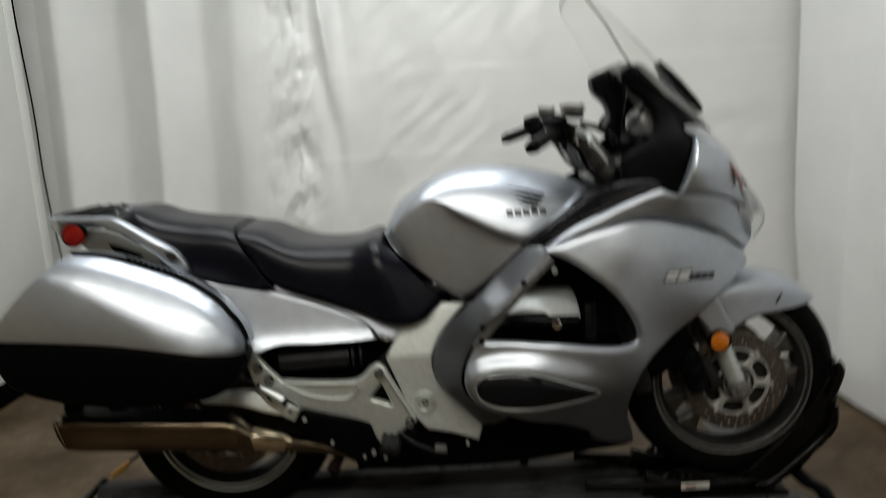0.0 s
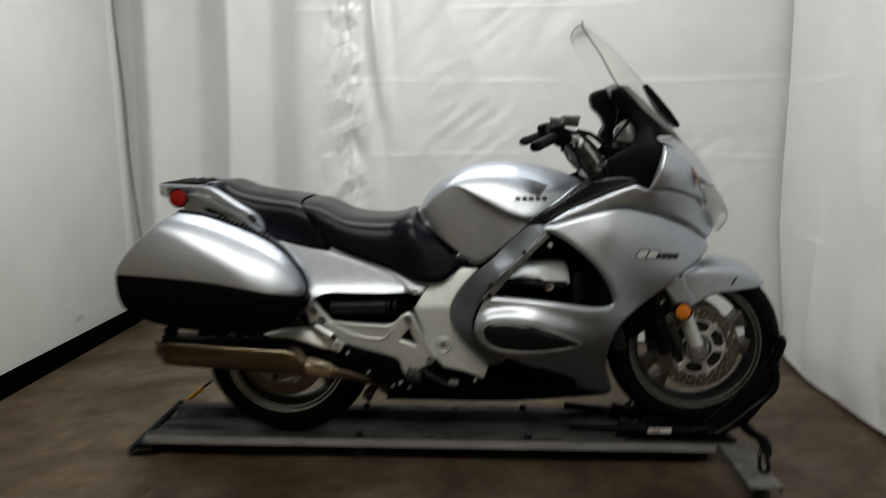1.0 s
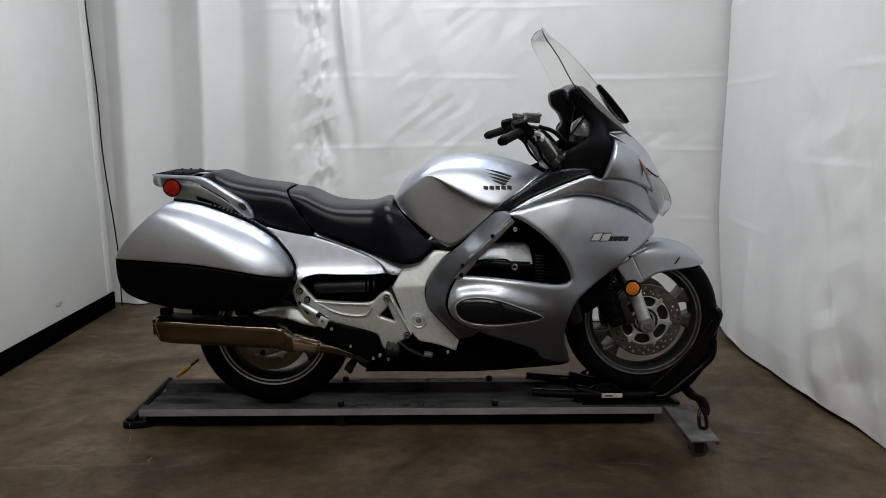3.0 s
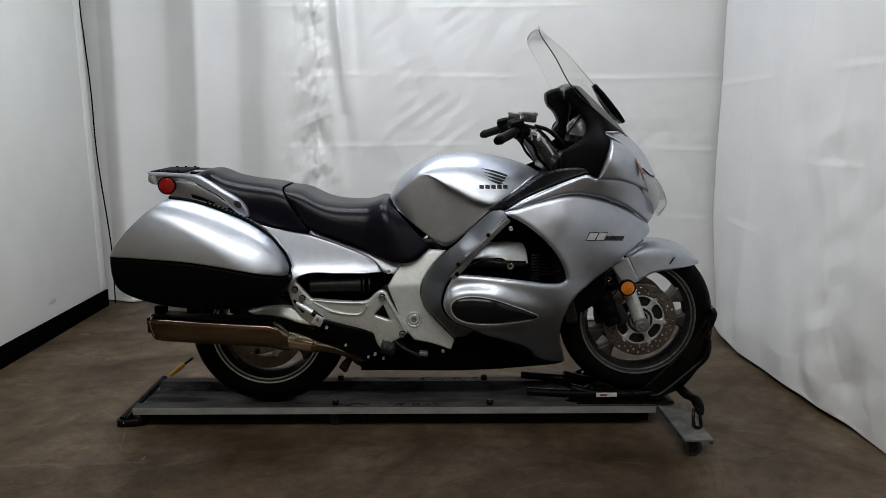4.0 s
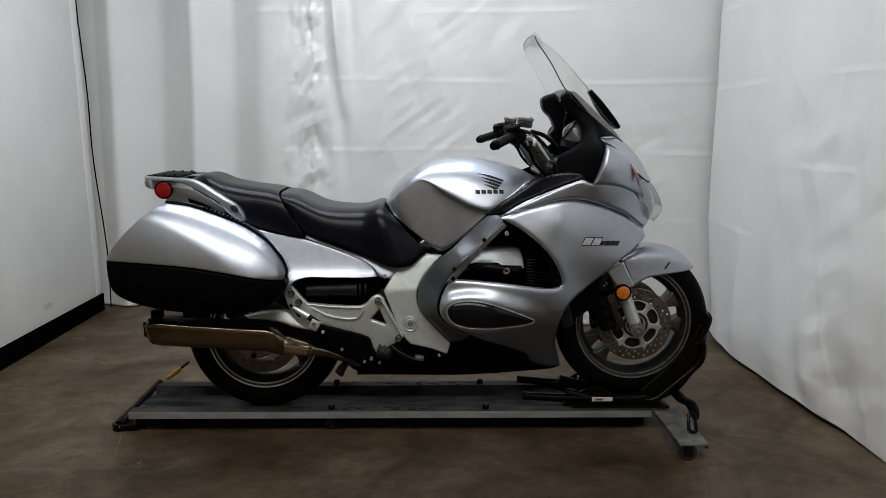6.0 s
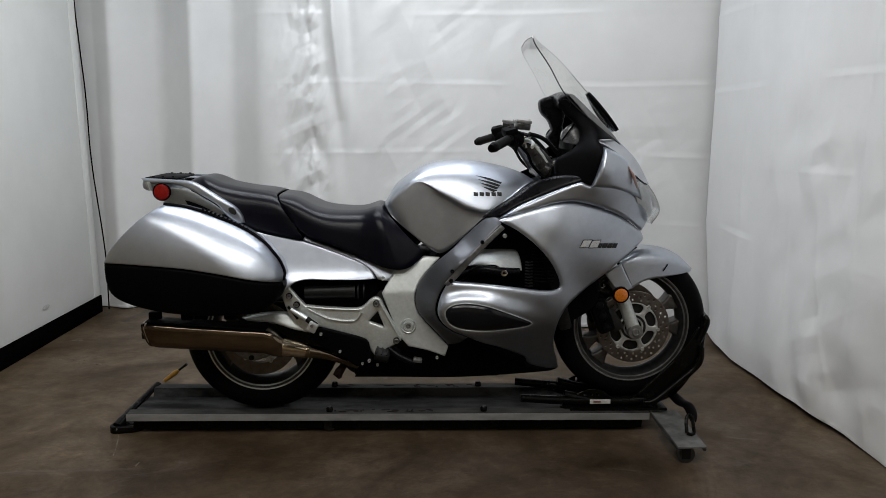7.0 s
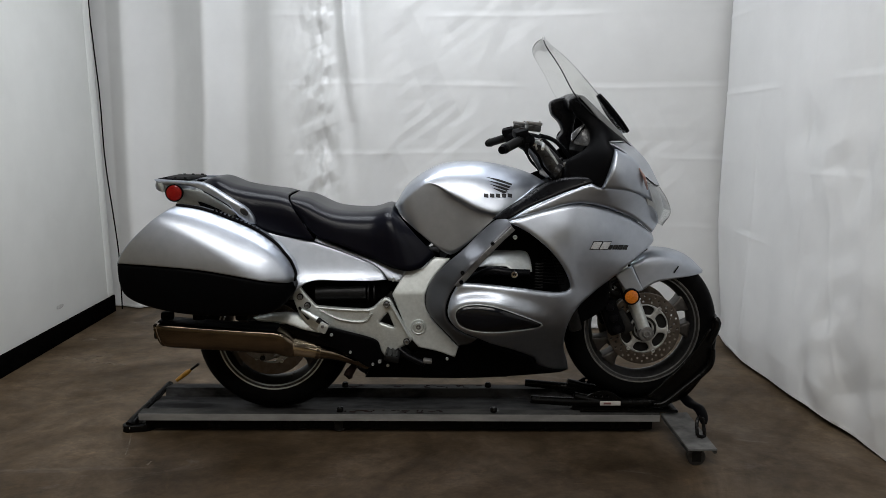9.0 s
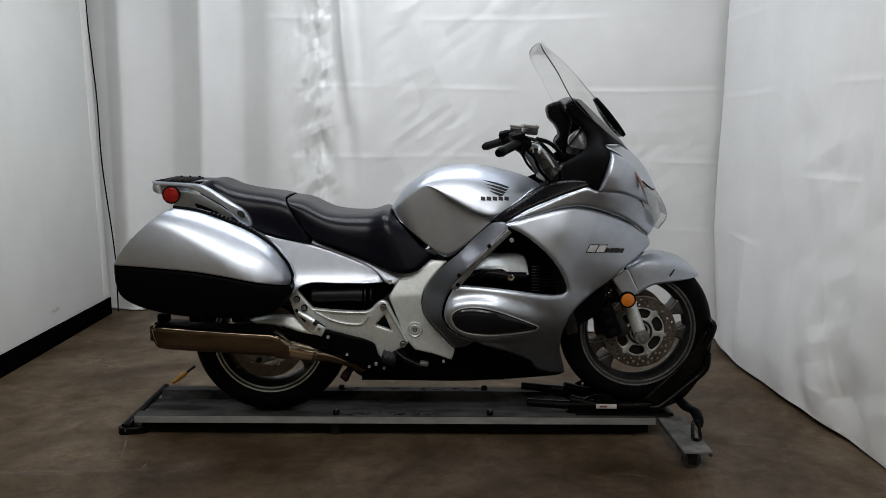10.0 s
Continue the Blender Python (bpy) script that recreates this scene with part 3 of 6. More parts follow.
def right_bulge(s, z):
    soft = 0.06 * (smooth_noise(s * 1.2, z * 0.5, 21) - 0.5)
    low = np.clip((0.75 - z) / 0.75, 0, 1)
    along = s + 0.25 * z + 0.25 * smooth_noise(s * 1.3, z * 1.2, 24)
    pleats = 0.055 * low * (smooth_noise(along * 3.4, z * 0.7, 22, 2) - 0.5) + 0.009 * low * np.sin(17 * along + 3 * smooth_noise(s * 2, z, 28))
    away = np.clip((s - 0.5) / 0.6, 0, 1)
    worn = np.clip(smooth_noise(s * 1.5, z * 1.2, 41) * 3 - 0.7, 0.1, 1)
    crumple = away * (0.030 * (facets(s * 2.6 + z, z * 1.6 - s, 25) - 0.5) + 0.032 * (0.35 + worn) * (facets(s * 4.6 + z * 2.2, z * 3.0 - s * 1.7, 26) - 0.5) + 0.012 * worn * (facets(s * 10 - z * 4, z * 8 + s * 5, 30) - 0.5) + 0.012 * worn * (smooth_noise(s * 5 - z * 3, z * 4 + s * 2, 27, 2) - 0.5) + 0.005 * worn * creases(s + 0.3 * z, z, 29, 3.2, 7))
    upright = np.zeros_like(s)
    for k, at in enumerate((0.45, 0.98, 1.52, 2.05, 2.6)):
        d = s - at - 0.02 * np.sin(1.7 * z + k)
        upright += 0.004 * np.exp(-np.abs(d) / 0.016) * np.clip(smooth_noise(z * 2.0, z * 0 + k, 45) * 2.4 - 0.6, 0, 1)
    hem = np.interp(s, (0.0, -0.02, 0.238, 0.505, 0.744, 0.95, 1.101, 1.318, 1.49, 1.651, 3.0), (-0.076, -0.076, -0.015, 0.002, -0.011, -0.011, -0.003, -0.016, -0.041, -0.048, -0.048))
    free = np.clip(z / 0.16, 0, 1) ** 0.8
    return hem * np.clip(1 - z / 0.7, 0, 1) + free * (soft + pleats + crumple + upright) + fold_lines(s, z, (0.34, 0.67, 1.05, 1.43, 1.82, 2.2), 33, 0.0036) - 0.014 * z


curtain("curtain", (-2.6, 2.005), (1.95, 1.46), 0.012, CEIL - 0.1, 640, 400, back_bulge, "white vinyl curtain hanging in soft vertical folds")
curtain("curtain", (1.506, 1.30), (1.66, -3.4), lambda s: 0.022 + 0.012 * np.sin(s * 2.3) + 0.008 * np.sin(s * 5.1 + 1), CEIL - 0.1, 480, 420, right_bulge, "white wrinkled vinyl curtain hanging just off the floor")
tagged(tube("cable", [(-2.3089999999999997, 1.94, 3.2), (-2.279, 1.94, 1.974), (-2.271, 1.94, 1.804), (-2.26, 1.94, 1.614), (-2.25, 1.94, 1.457), (-2.245, 1.94, 1.281), (-2.244, 1.94, 1.103), (-2.235, 1.94, 0.922), (-2.219, 1.94, 0.739), (-2.202, 1.94, 0.554), (-2.189, 1.94, 0.367), (-2.186, 1.94, 0.196), (-2.186, 1.935, 0.2), (-2.186, 1.93, 0.012)], 0.0045, BASE, None, sides=8, step=0.06),
       "thin black cable hanging beside the wall corner", "cable")
V, F = sheet([(1.16, 0.20), (1.20, 0.192), (1.235, 0.198), (1.24, 0.21), (1.21, 0.216), (1.17, 0.212)], [(1.1, 0.2, 0), (1.3, 0.2, 0), (1.2, 0.3, 0)], 0.0012, 0.004, 0.0005, 0.006)
mesh_object("scuff_mark", np.c_[WX + 0.001 - V[:, 1], V[:, 0], V[:, 2]], F, mat("grey_scuff", (0.40, 0.40, 0.385), (0.52, 0.52, 0.50), 0.6), bpy.data.objects["wall_left"], "grey scuff on the paint")

# pale scrapes on the concrete
SCRAPE = mat("pale_floor_scrape", (0.085, 0.067, 0.047), (0.20, 0.175, 0.145), 0.7, 0.0, 0.0, 40.0, spec=0.1)
rng = random.Random(11)
for cx, cy, lx, turn, n in ((-1.98, 0.86, 0.15, -16, 9), (-1.80, 0.79, 0.13, -20, 8), (-1.90, 0.93, 0.06, 10, 4), (-2.09, 1.24, 0.05, 20, 4)):
    for k in range(n):
        u = (k + rng.random()) / n - 0.5
        x, y = cx + lx * u * 1.6 * math.cos(radians(turn)) + rng.uniform(-0.01, 0.01), cy + lx * u * 1.6 * math.sin(radians(turn)) + rng.uniform(-0.02, 0.02)
        w, h = rng.uniform(0.012, 0.035), rng.uniform(0.002, 0.006)
        ca, sa = math.cos(radians(turn)), math.sin(radians(turn))
        e = []
        for a in np.linspace(0, 2 * math.pi, 10)[:-1]:
            px, py = w * math.cos(a) * rng.uniform(0.7, 1.2), h * math.sin(a) * rng.uniform(0.6, 1.3)
            e.append((x + px * ca - py * sa, y + px * sa + py * ca))
        V, F = sheet(e, [(0, 0, 0), (1, 0, 0), (0, 1, 0)], 0.0006, 0.002, 0.0002, 0.008)
        mesh_object("scrape_mark", np.c_[V[:, 0], V[:, 2], 0.0012 - V[:, 1]], [f for f in F], SCRAPE, floor, "pale scrape on the concrete")

for line, r in (([(-1.326, -0.125, 0.0004), (-1.302, -0.20, 0.0004), (-1.284, -0.27, 0.0004), (-1.268, -0.33, 0.0004)], [0.0012, 0.0026, 0.0032, 0.0012]), ([(-1.150, -0.385, 0.0004), (-1.154, -0.42, 0.0004)], [0.002, 0.005])):
    tube("scrape_mark", line, r, SCRAPE, floor, "thin pale scratch on the concrete", sides=6, flat=0.2)

# ceiling lights
COOL, WARM = (0.91, 0.945, 1.0), (1.0, 0.975, 0.93)
COOL_GLOW, WARM_GLOW = lamp_material("lit_cool_diffuser", COOL, 4.0), lamp_material("lit_warm_diffuser", WARM, 4.0)


def ceiling_light(x, y, length, power, width, colour, glow):
    top = tagged(new("ceiling_light"), "long white ceiling strip light with a lit diffuser", "ceiling light", "ceiling lights")
    top.matrix_world = pose(x, y, CEIL - 0.06)
    block("housing", pose(0, 0, 0.03), (length, width + 0.06, 0.06), HOUSING, top)
    block("diffuser", pose(0, 0, -0.012), (length - 0.04, width, 0.02), glow, top, "glowing white diffuser")
    lamp = bpy.data.lights.new("ceiling_lamp", "AREA")
    lamp.shape, lamp.size, lamp.size_y, lamp.energy, lamp.color = "RECTANGLE", length - 0.04, width, power, colour
    ob = new("ceiling_lamp", lamp)
    ob.parent = top
    ob.matrix_local = pose(0, 0, -0.035)


ceiling_light(-0.40, 0.05, 2.0, 22.3, 0.24, COOL, COOL_GLOW)
ceiling_light(-0.40, 0.75, 2.0, 22.3, 0.24, COOL, COOL_GLOW)
ceiling_light(-0.5, -2.2, 2.8, 42, 0.24, WARM, WARM_GLOW)
ceiling_light(-0.5, -3.5, 2.8, 42, 0.24, WARM, WARM_GLOW)

# ---- the motorcycle ----
bike = tagged(new("motorcycle"), "silver sport-touring motorcycle with black seat and side cases", "motorcycle")
bike.matrix_world = pose(0, 0, 0.08)


def settle(parent):
    """Parts are drawn in room coordinates: bring them under their thing without moving them."""
    for ob in parent.children:
        ob.matrix_parent_inverse = parent.matrix_world.inverted()


FRONT, REAR = (0.753, 0.0, 0.436), (-0.751, 0.0, 0.394)


def tyre_profile(r, w, rim):
    """Round motorcycle tyre section from bead to bead."""
    out = []
    for i in range(17):
        a = math.pi * i / 16
        k = math.sin(a) ** 0.62
        out.append((rim + (r - rim) * k, -w / 2 * math.cos(a) * (1.0 if k > 0.55 else 0.80 + 0.20 * k / 0.55)))
    return out


def wheel(name, centre, r, w, rim, spokes, broad, lip, label):
    tyre = lathe("tyre", tyre_profile(r, w, rim), centre, RUBBER, bike, "black road tyre", n=96)
    tyre.name = name
    tyre["label"] = label
    half = w * 0.36
    rim_prof = [(rim + 0.012, -half - 0.004), (rim + 0.008, -half - 0.010), (rim - 0.004, -half - 0.006), (rim - 0.014, -half + 0.010), (rim - 0.026, -half * 0.45), (rim - 0.030, 0),
                (rim - 0.026, half * 0.45), (rim - 0.014, half - 0.010), (rim - 0.004, half + 0.006), (rim + 0.008, half + 0.010), (rim + 0.012, half + 0.004)]
    lathe("rim", rim_prof, centre, RIM, tyre, "grey cast alloy rim", n=96)
    lathe("rim_lip", [(rim + 0.012, -half - 0.007), (rim + 0.010, -half - 0.0118), (rim + 0.006, -half - 0.0112), (rim + 0.004, -half - 0.007)], centre, lip, tyre, "worn rim edge", n=96)
    lathe("rim_line", [(rim - 0.004, -half - 0.0075), (rim - 0.006, -half - 0.0085), (rim - 0.009, -half - 0.004)], centre, lip, tyre, "thin worn line on the rim", n=96)
    lathe("hub", [(0.0001, -w * 0.42), (0.030, -w * 0.42), (0.042, -w * 0.36), (0.046, 0), (0.042, w * 0.36), (0.030, w * 0.42), (0.0001, w * 0.42)], centre, ALLOY_DARK, tyre, n=36)
    for deg in spokes:
        a = radians(deg)
        e = []
        for u, v in ((0.036, 0.024), (0.080, 0.017), (0.125, 0.015), (0.165, 0.019), (rim - 0.020, 0.040), (rim - 0.020, -0.040), (0.165, -0.019), (0.125, -0.015), (0.080, -0.017), (0.036, -0.024)):
            v *= broad
            e.append((centre[0] + u * math.cos(a) - v * math.sin(a), centre[2] + u * math.sin(a) + v * math.cos(a)) + ((1,) if abs(u - rim + 0.020) < 1e-6 else ()))
        V, F = sheet(e, [(centre[0] - 1, centre[2], -w * 0.24), (centre[0] + 1, centre[2], -w * 0.24), (centre[0], centre[2] + 1, -w * 0.24)], w * 0.48, 0.010, 0.012, 0.012)
        mesh_object("spoke", V, F, SPOKE, tyre)
    return tyre


fw = wheel("front_wheel", FRONT, 0.316, 0.122, 0.226, (-6, 27, 114, 147, 205, 231), 1.0, ALLOY_DARK, "front wheel with black tyre and grey alloy rim")
rw = wheel("rear_wheel", REAR, 0.318, 0.172, 0.214, (90, 210, 329), 1.5, ALLOY, "rear wheel with black tyre and grey alloy rim")


def brake_disc(centre, y, r_out, r_in, parent, holes=True):
    """Drilled disc: a ring with small dark drill holes, on a carrier with windows."""
    cx, cz = centre[0], centre[2]
    ring = lambda r, n, off=0.0: [(cx + r * math.cos(off + 2 * math.pi * i / n), cz + r * math.sin(off + 2 * math.pi * i / n)) for i in range(n)]
    drills = []
    for k, (rr, n, off) in enumerate(((r_out - 0.012, 20, 0.0), (r_out - 0.024, 20, 0.157), (r_out - 0.036, 20, 0.05))):
        for i in range(n):
            a = off + 2 * math.pi * i / n
            c = (cx + rr * math.cos(a), cz + rr * math.sin(a))
            drills.append([(c[0] + 0.0044 * math.cos(q), c[1] + 0.0044 * math.sin(q)) for q in np.linspace(0, 2 * math.pi, 7)[:-1]])
    plane = [(cx - 1, cz, y), (cx + 1, cz, y), (cx, cz + 1, y)]
    V, F = sheet(ring(r_out, 48), plane, 0.005, 0.003, 0.001, 0.008, holes=[ring(r_in + 0.002, 40)] + (drills if holes else []))
    d = mesh_object("brake_disc", V, F, DISC, parent, "drilled steel brake disc")
    wins = []
    for i in range(6):
        a = 2 * math.pi * (i + 0.4) / 6
        w = []
        for da, rr in ((-0.34, 0.062), (-0.12, 0.058), (0.12, 0.058), (0.34, 0.062), (0.40, 0.078), (0.33, 0.092), (0, 0.097), (-0.33, 0.092), (-0.40, 0.078)):
            w.append((cx + rr * math.cos(a + da), cz + rr * math.sin(a + da)))
        wins.append(w)
    V, F = sheet(ring(r_in, 40), [(p[0], p[1], y - 0.003) for p in plane], 0.008, 0.006, 0.003, 0.008, holes=wins + [ring(0.034, 18)])
    mesh_object("disc_carrier", V, F, CARRIER, parent, "dull alloy disc carrier with windows")
    lathe("carrier_groove", [(0.040, 0.001), (0.041, -0.006), (0.050, -0.006), (0.051, 0.001)], (cx, y, cz), ENGINE, parent, "dark ring round the hub", n=40)
    for i in range(6):
        a = 2 * math.pi * (i + 0.9) / 6
        bolt("disc_button", (cx + (r_in + 0.001) * math.cos(a), y - 0.004, cz + (r_in + 0.001) * math.sin(a)), 0.0075, CARRIER, parent, out=0.004)
    return d


brake_disc(FRONT, -0.082, 0.148, 0.100, fw)
# added disc: stands in for the shade seen through the carrier windows
lathe("hub_face", [(0.0001, -0.066), (0.098, -0.066), (0.101, -0.060), (0.098, -0.054), (0.0001, -0.054)], FRONT, ENGINE, fw, "dark backing disc added to shade the carrier windows", n=48)
brake_disc((FRONT[0], 0, FRONT[2]), 0.078, 0.155, 0.106, fw, holes=False)
brake_disc(REAR, -0.10, 0.150, 0.100, rw, holes=False)

cal = panel("rear_caliper", [(-0.862, 0.345, 1), (-0.828, 0.318), (-0.785, 0.303), (-0.742, 0.312), (-0.712, 0.340), (-0.70, 0.375), (-0.74, 0.395), (-0.85, 0.385)], [(-0.86, 0.34, -0.112), (-0.70, 0.34, -0.112), (-0.78, 0.40, -0.112)], ALLOY_DARK, bike, "grey rear brake caliper", both=False, soft=0.010, drop=0.008, thick=0.02, step=0.008)[0]
bolt("caliper_bolt", (-0.784, -0.114, 0.318), 0.011, ENGINE, cal, out=0.006)
tube("caliper_pin", [(-0.735, -0.115, 0.322), (-0.700, -0.117, 0.342)], [0.007, 0.009], ALLOY_DARK, cal, sides=10)

# fork, caliper and axle
for s in (1, -1):
    am = np.array((0.681, -0.148, 0.583))
    k = np.array([1, s, 1])
    low = np.array([0.757, -0.100, 0.418])
    top = np.array([0.628, -0.100, 0.735])
    leg = tube("fork_leg", [low * k, (low + (top - low) * 0.2) * k, (low + (top - low) * 0.72) * k, top * k], [0.027, 0.026, 0.027, 0.029], ALLOY, bike, "grey cast alloy fork slider", sides=24)
    tube("stanchion", [(top - (top - low) * 0.05) * k, (top + (top - low) * 0.9) * k], 0.0215, CHROME, leg, sides=20)
    lathe("axle_nut", [(0.0001, -0.006 * s), (0.009, -0.006 * s), (0.011, -0.010 * s), (0.015, -0.009 * s), (0.017, -0.004 * s), (0.028, -0.003 * s), (0.031, 0.003 * s), (0.031, 0.03 * s)], (0.753, -0.124 * s, 0.425), ALLOY_DARK, leg, "grey axle nut and clamp", n=28)
    amp = am * k
    lathe("reflector", [(0.0001, -0.006 * s), (0.018, -0.006 * s), (0.026, -0.003 * s), (0.0275, 0.0)], (amp[0], amp[1] - 0.002 * s, amp[2]), AMBER, leg, "round amber reflector", n=32)
    lathe("reflector_ring", [(0.0265, -0.002 * s), (0.031, -0.004 * s), (0.033, 0.0), (0.033, 0.012 * s), (0.02, 0.014 * s)], (amp[0], amp[1] - 0.002 * s, amp[2]), PLASTIC, leg, "black reflector ring", n=32)
    cal = block("brake_caliper", pose(0.618, -0.090 * s, 0.49, 0, -22, 0), (0.07, 0.065, 0.15), PLASTIC, bike, "black brake caliper", bevel=0.016)
    for dz in (-0.045, 0.0, 0.045):
        lathe("caliper_piston", [(0.0001, -0.012 * s), (0.016, -0.010 * s), (0.020, 0.0)], (0.618 - dz * 0.38, -0.122 * s, 0.49 + dz), GLOSS_BLACK, cal, n=20)
    block("caliper_bracket", pose(0.665, -0.10 * s, 0.47, 0, -30, 0), (0.05, 0.02, 0.10), ENGINE, cal, bevel=0.006)
    tube("brake_hose", [(0.60, -0.10 * s, 0.56), (0.575, -0.11 * s, 0.62), (0.60, -0.10 * s, 0.70), (0.62, -0.09 * s, 0.78)], 0.006, PLASTIC, bike, "black brake hose", sides=8)
    tube("hose_guide", [(0.635, -0.10 * s, 0.585), (0.605, -0.115 * s, 0.60), (0.60, -0.11 * s, 0.64)], 0.008, ENGINE, bike, sides=8)

fender_rows = [
    [(0.696, 0, 0.71), (0.679, -0.07, 0.703), (0.692, -0.095, 0.69), (0.734, -0.105, 0.6)],
    [(0.794, 0, 0.754), (0.769, -0.06, 0.745), (0.765, -0.095, 0.715), (0.788, -0.1, 0.631)],
    [(0.873, 0, 0.749), (0.851, -0.06, 0.741), (0.848, -0.09, 0.714), (0.858, -0.09, 0.643)],
    [(0.945, 0, 0.716), (0.927, -0.04, 0.714), (0.921, -0.07, 0.696), (0.928, -0.07, 0.65)],
    [(1.006, 0, 0.66), (0.997, -0.02, 0.664), (0.991, -0.035, 0.664), (0.988, -0.04, 0.658)]]
fen, _ = loft("front_fender", fender_rows, SILVER, bike, "silver front mudguard with a short black scratch", 40, 28)
fender_rear_edge = [(0.618, 0.664, 1), (0.648, 0.685), (0.681, 0.705, 1), (0.705, 0.655), (0.73, 0.608, 1), (0.699, 0.598), (0.665, 0.603), (0.637, 0.637)]
fender_rear_form = [(0.618, 0.639, -0.136), (0.693, 0.693, -0.134), (0.734, 0.6, -0.140)]
panel("fender_stay", fender_rear_edge, fender_rear_form, SILVER, bike, "silver rear piece of the mudguard", soft=0.006, drop=0.004)
tube("scratch", [(0.86, -0.095, 0.669), (0.878, -0.09, 0.695)], [0.0022, 0.0022], BASE, fen, "black scratch mark", sides=6)
bolt("fender_bolt", (0.706, -0.112, 0.605), 0.008, PLASTIC, fen)

# engine and dark parts inside the fairing
opening_edge = [(0.138, 0.876), (0.421, 0.885), (0.56, 0.707), (0.568, 0.525), (0.212, 0.39), (-0.079, 0.486), (-0.09, 0.622)]
opening_form = [(0.138, 0.876, -0.17), (0.56, 0.707, -0.15), (-0.079, 0.486, -0.17)]
panel("inner_shroud", opening_edge, opening_form, PLASTIC, bike, "matt black inner shroud", thick=0.02)
head_cover_edge = [(0.073, 0.72, 1), (0.104, 0.75), (0.139, 0.768), (0.256, 0.766), (0.273, 0.737), (0.275, 0.701, 1), (0.204, 0.708), (0.173, 0.726), (0.11, 0.724)]
head_cover_form = [(0.073, 0.72, -0.27), (0.275, 0.701, -0.26), (0.178, 0.768, -0.22), (0.174, 0.74, -0.27)]
panel("cylinder_head_cover", head_cover_edge, head_cover_form, SILVER_DIM, bike, "silver cast cylinder head cover", thick=0.05, soft=0.014, drop=0.012)
belly_edge = [(-0.372, 0.242, 1), (-0.336, 0.295), (-0.235, 0.321), (-0.156, 0.374, 1), (-0.079, 0.369), (-0.012, 0.344), (0.005, 0.395), (0.086, 0.418), (0.213, 0.361), (0.315, 0.307), (0.331, 0.279), (0.458, 0.248, 1), (0.422, 0.237), (0.291, 0.234), (0.057, 0.24)]
belly_form = [(-0.372, 0.242, -0.14), (-0.156, 0.374, -0.19), (0.086, 0.418, -0.205), (0.315, 0.307, -0.1), (0.458, 0.248, -0.05), (0.057, 0.246, -0.14)]
panel("belly_pan", belly_edge, belly_form, PLASTIC, bike, "matt black lower cover", thick=0.02, soft=0.02, drop=0.015)
for s in (1, -1):
    k = np.array([1, s, 1])
    tube("coolant_hose", [np.array((0.027, -0.26, 0.671)) * k, np.array((0.11, -0.29, 0.711)) * k, np.array((0.182, -0.3, 0.707)) * k, np.array((0.26, -0.29, 0.705)) * k], [0.013, 0.016, 0.016, 0.013], GLOSS_BLACK, bike, "glossy black hose", sides=14)
    for i in range(9):
        z = 0.64 + i * 0.0115
        tube("cooling_fin", [np.array((0.288, -0.245, z)) * k, np.array((0.300, -0.258, z + 0.001)) * k, np.array((0.316, -0.245, z)) * k], 0.0032, ENGINE, bike, sides=6, step=0.02)
    for i in range(12):
        z = 0.655 + i * 0.0125
        tube("radiator_slat", [np.array((0.315, -0.225, z)) * k, np.array((0.40, -0.235, z - 0.004)) * k], 0.0028, PLASTIC, bike, sides=6)
    bolt("head_bolt", np.array((0.201, -0.3, 0.703)) * k + np.array((0, -0.014 * s, 0)), 0.013, CHROME, bike, "bright bolt head") if s == 1 else None
bolt("shroud_bolt", (0.205, -0.28, 0.837), 0.008, ALLOY, bike)
block("engine_block", pose(0.14, 0, 0.52), (0.58, 0.17, 0.34), ENGINE, bike, "dark engine block", bevel=0.03)
block("gearbox", pose(-0.22, 0, 0.46), (0.36, 0.28, 0.30), ENGINE, bike, "dark gearbox casting", bevel=0.04)
block("radiator", pose(0.42, 0, 0.62, 0, -15, 0), (0.05, 0.34, 0.36), ENGINE, bike, "black radiator", bevel=0.01)
block("sump", pose(-0.08, 0, 0.32), (0.60, 0.20, 0.18), PLASTIC, bike, "black engine sump", bevel=0.02)
block("frame_spine", pose(-0.45, 0, 0.72, 0, 8, 0), (0.75, 0.20, 0.14), PLASTIC, bike, "black frame rails under the seat", bevel=0.02)

# side panels
fairing_edge = [(0.174, 0.898, 1), (0.239, 0.921), (0.321, 0.946), (0.393, 0.962), (0.467, 0.965), (0.558, 0.941), (0.659, 0.898), (0.75, 0.837, 1), (0.762, 0.805), (0.73, 0.776), (0.65, 0.723), (0.592, 0.674), (0.517, 0.617), (0.453, 0.568), (0.423, 0.516), (0.416, 0.448), (0.424, 0.372), (0.45, 0.294), (0.461, 0.25, 1), (0.4, 0.242), (0.324, 0.284, 1), (0.308, 0.319), (0.208, 0.38), (0.079, 0.455), (-0.006, 0.506), (-0.042, 0.554), (-0.038, 0.61), (-0.006, 0.680, 1), (0.105, 0.674), (0.227, 0.661), (0.366, 0.640), (0.408, 0.645), (0.406, 0.679), (0.373, 0.742), (0.32, 0.805), (0.249, 0.861)]
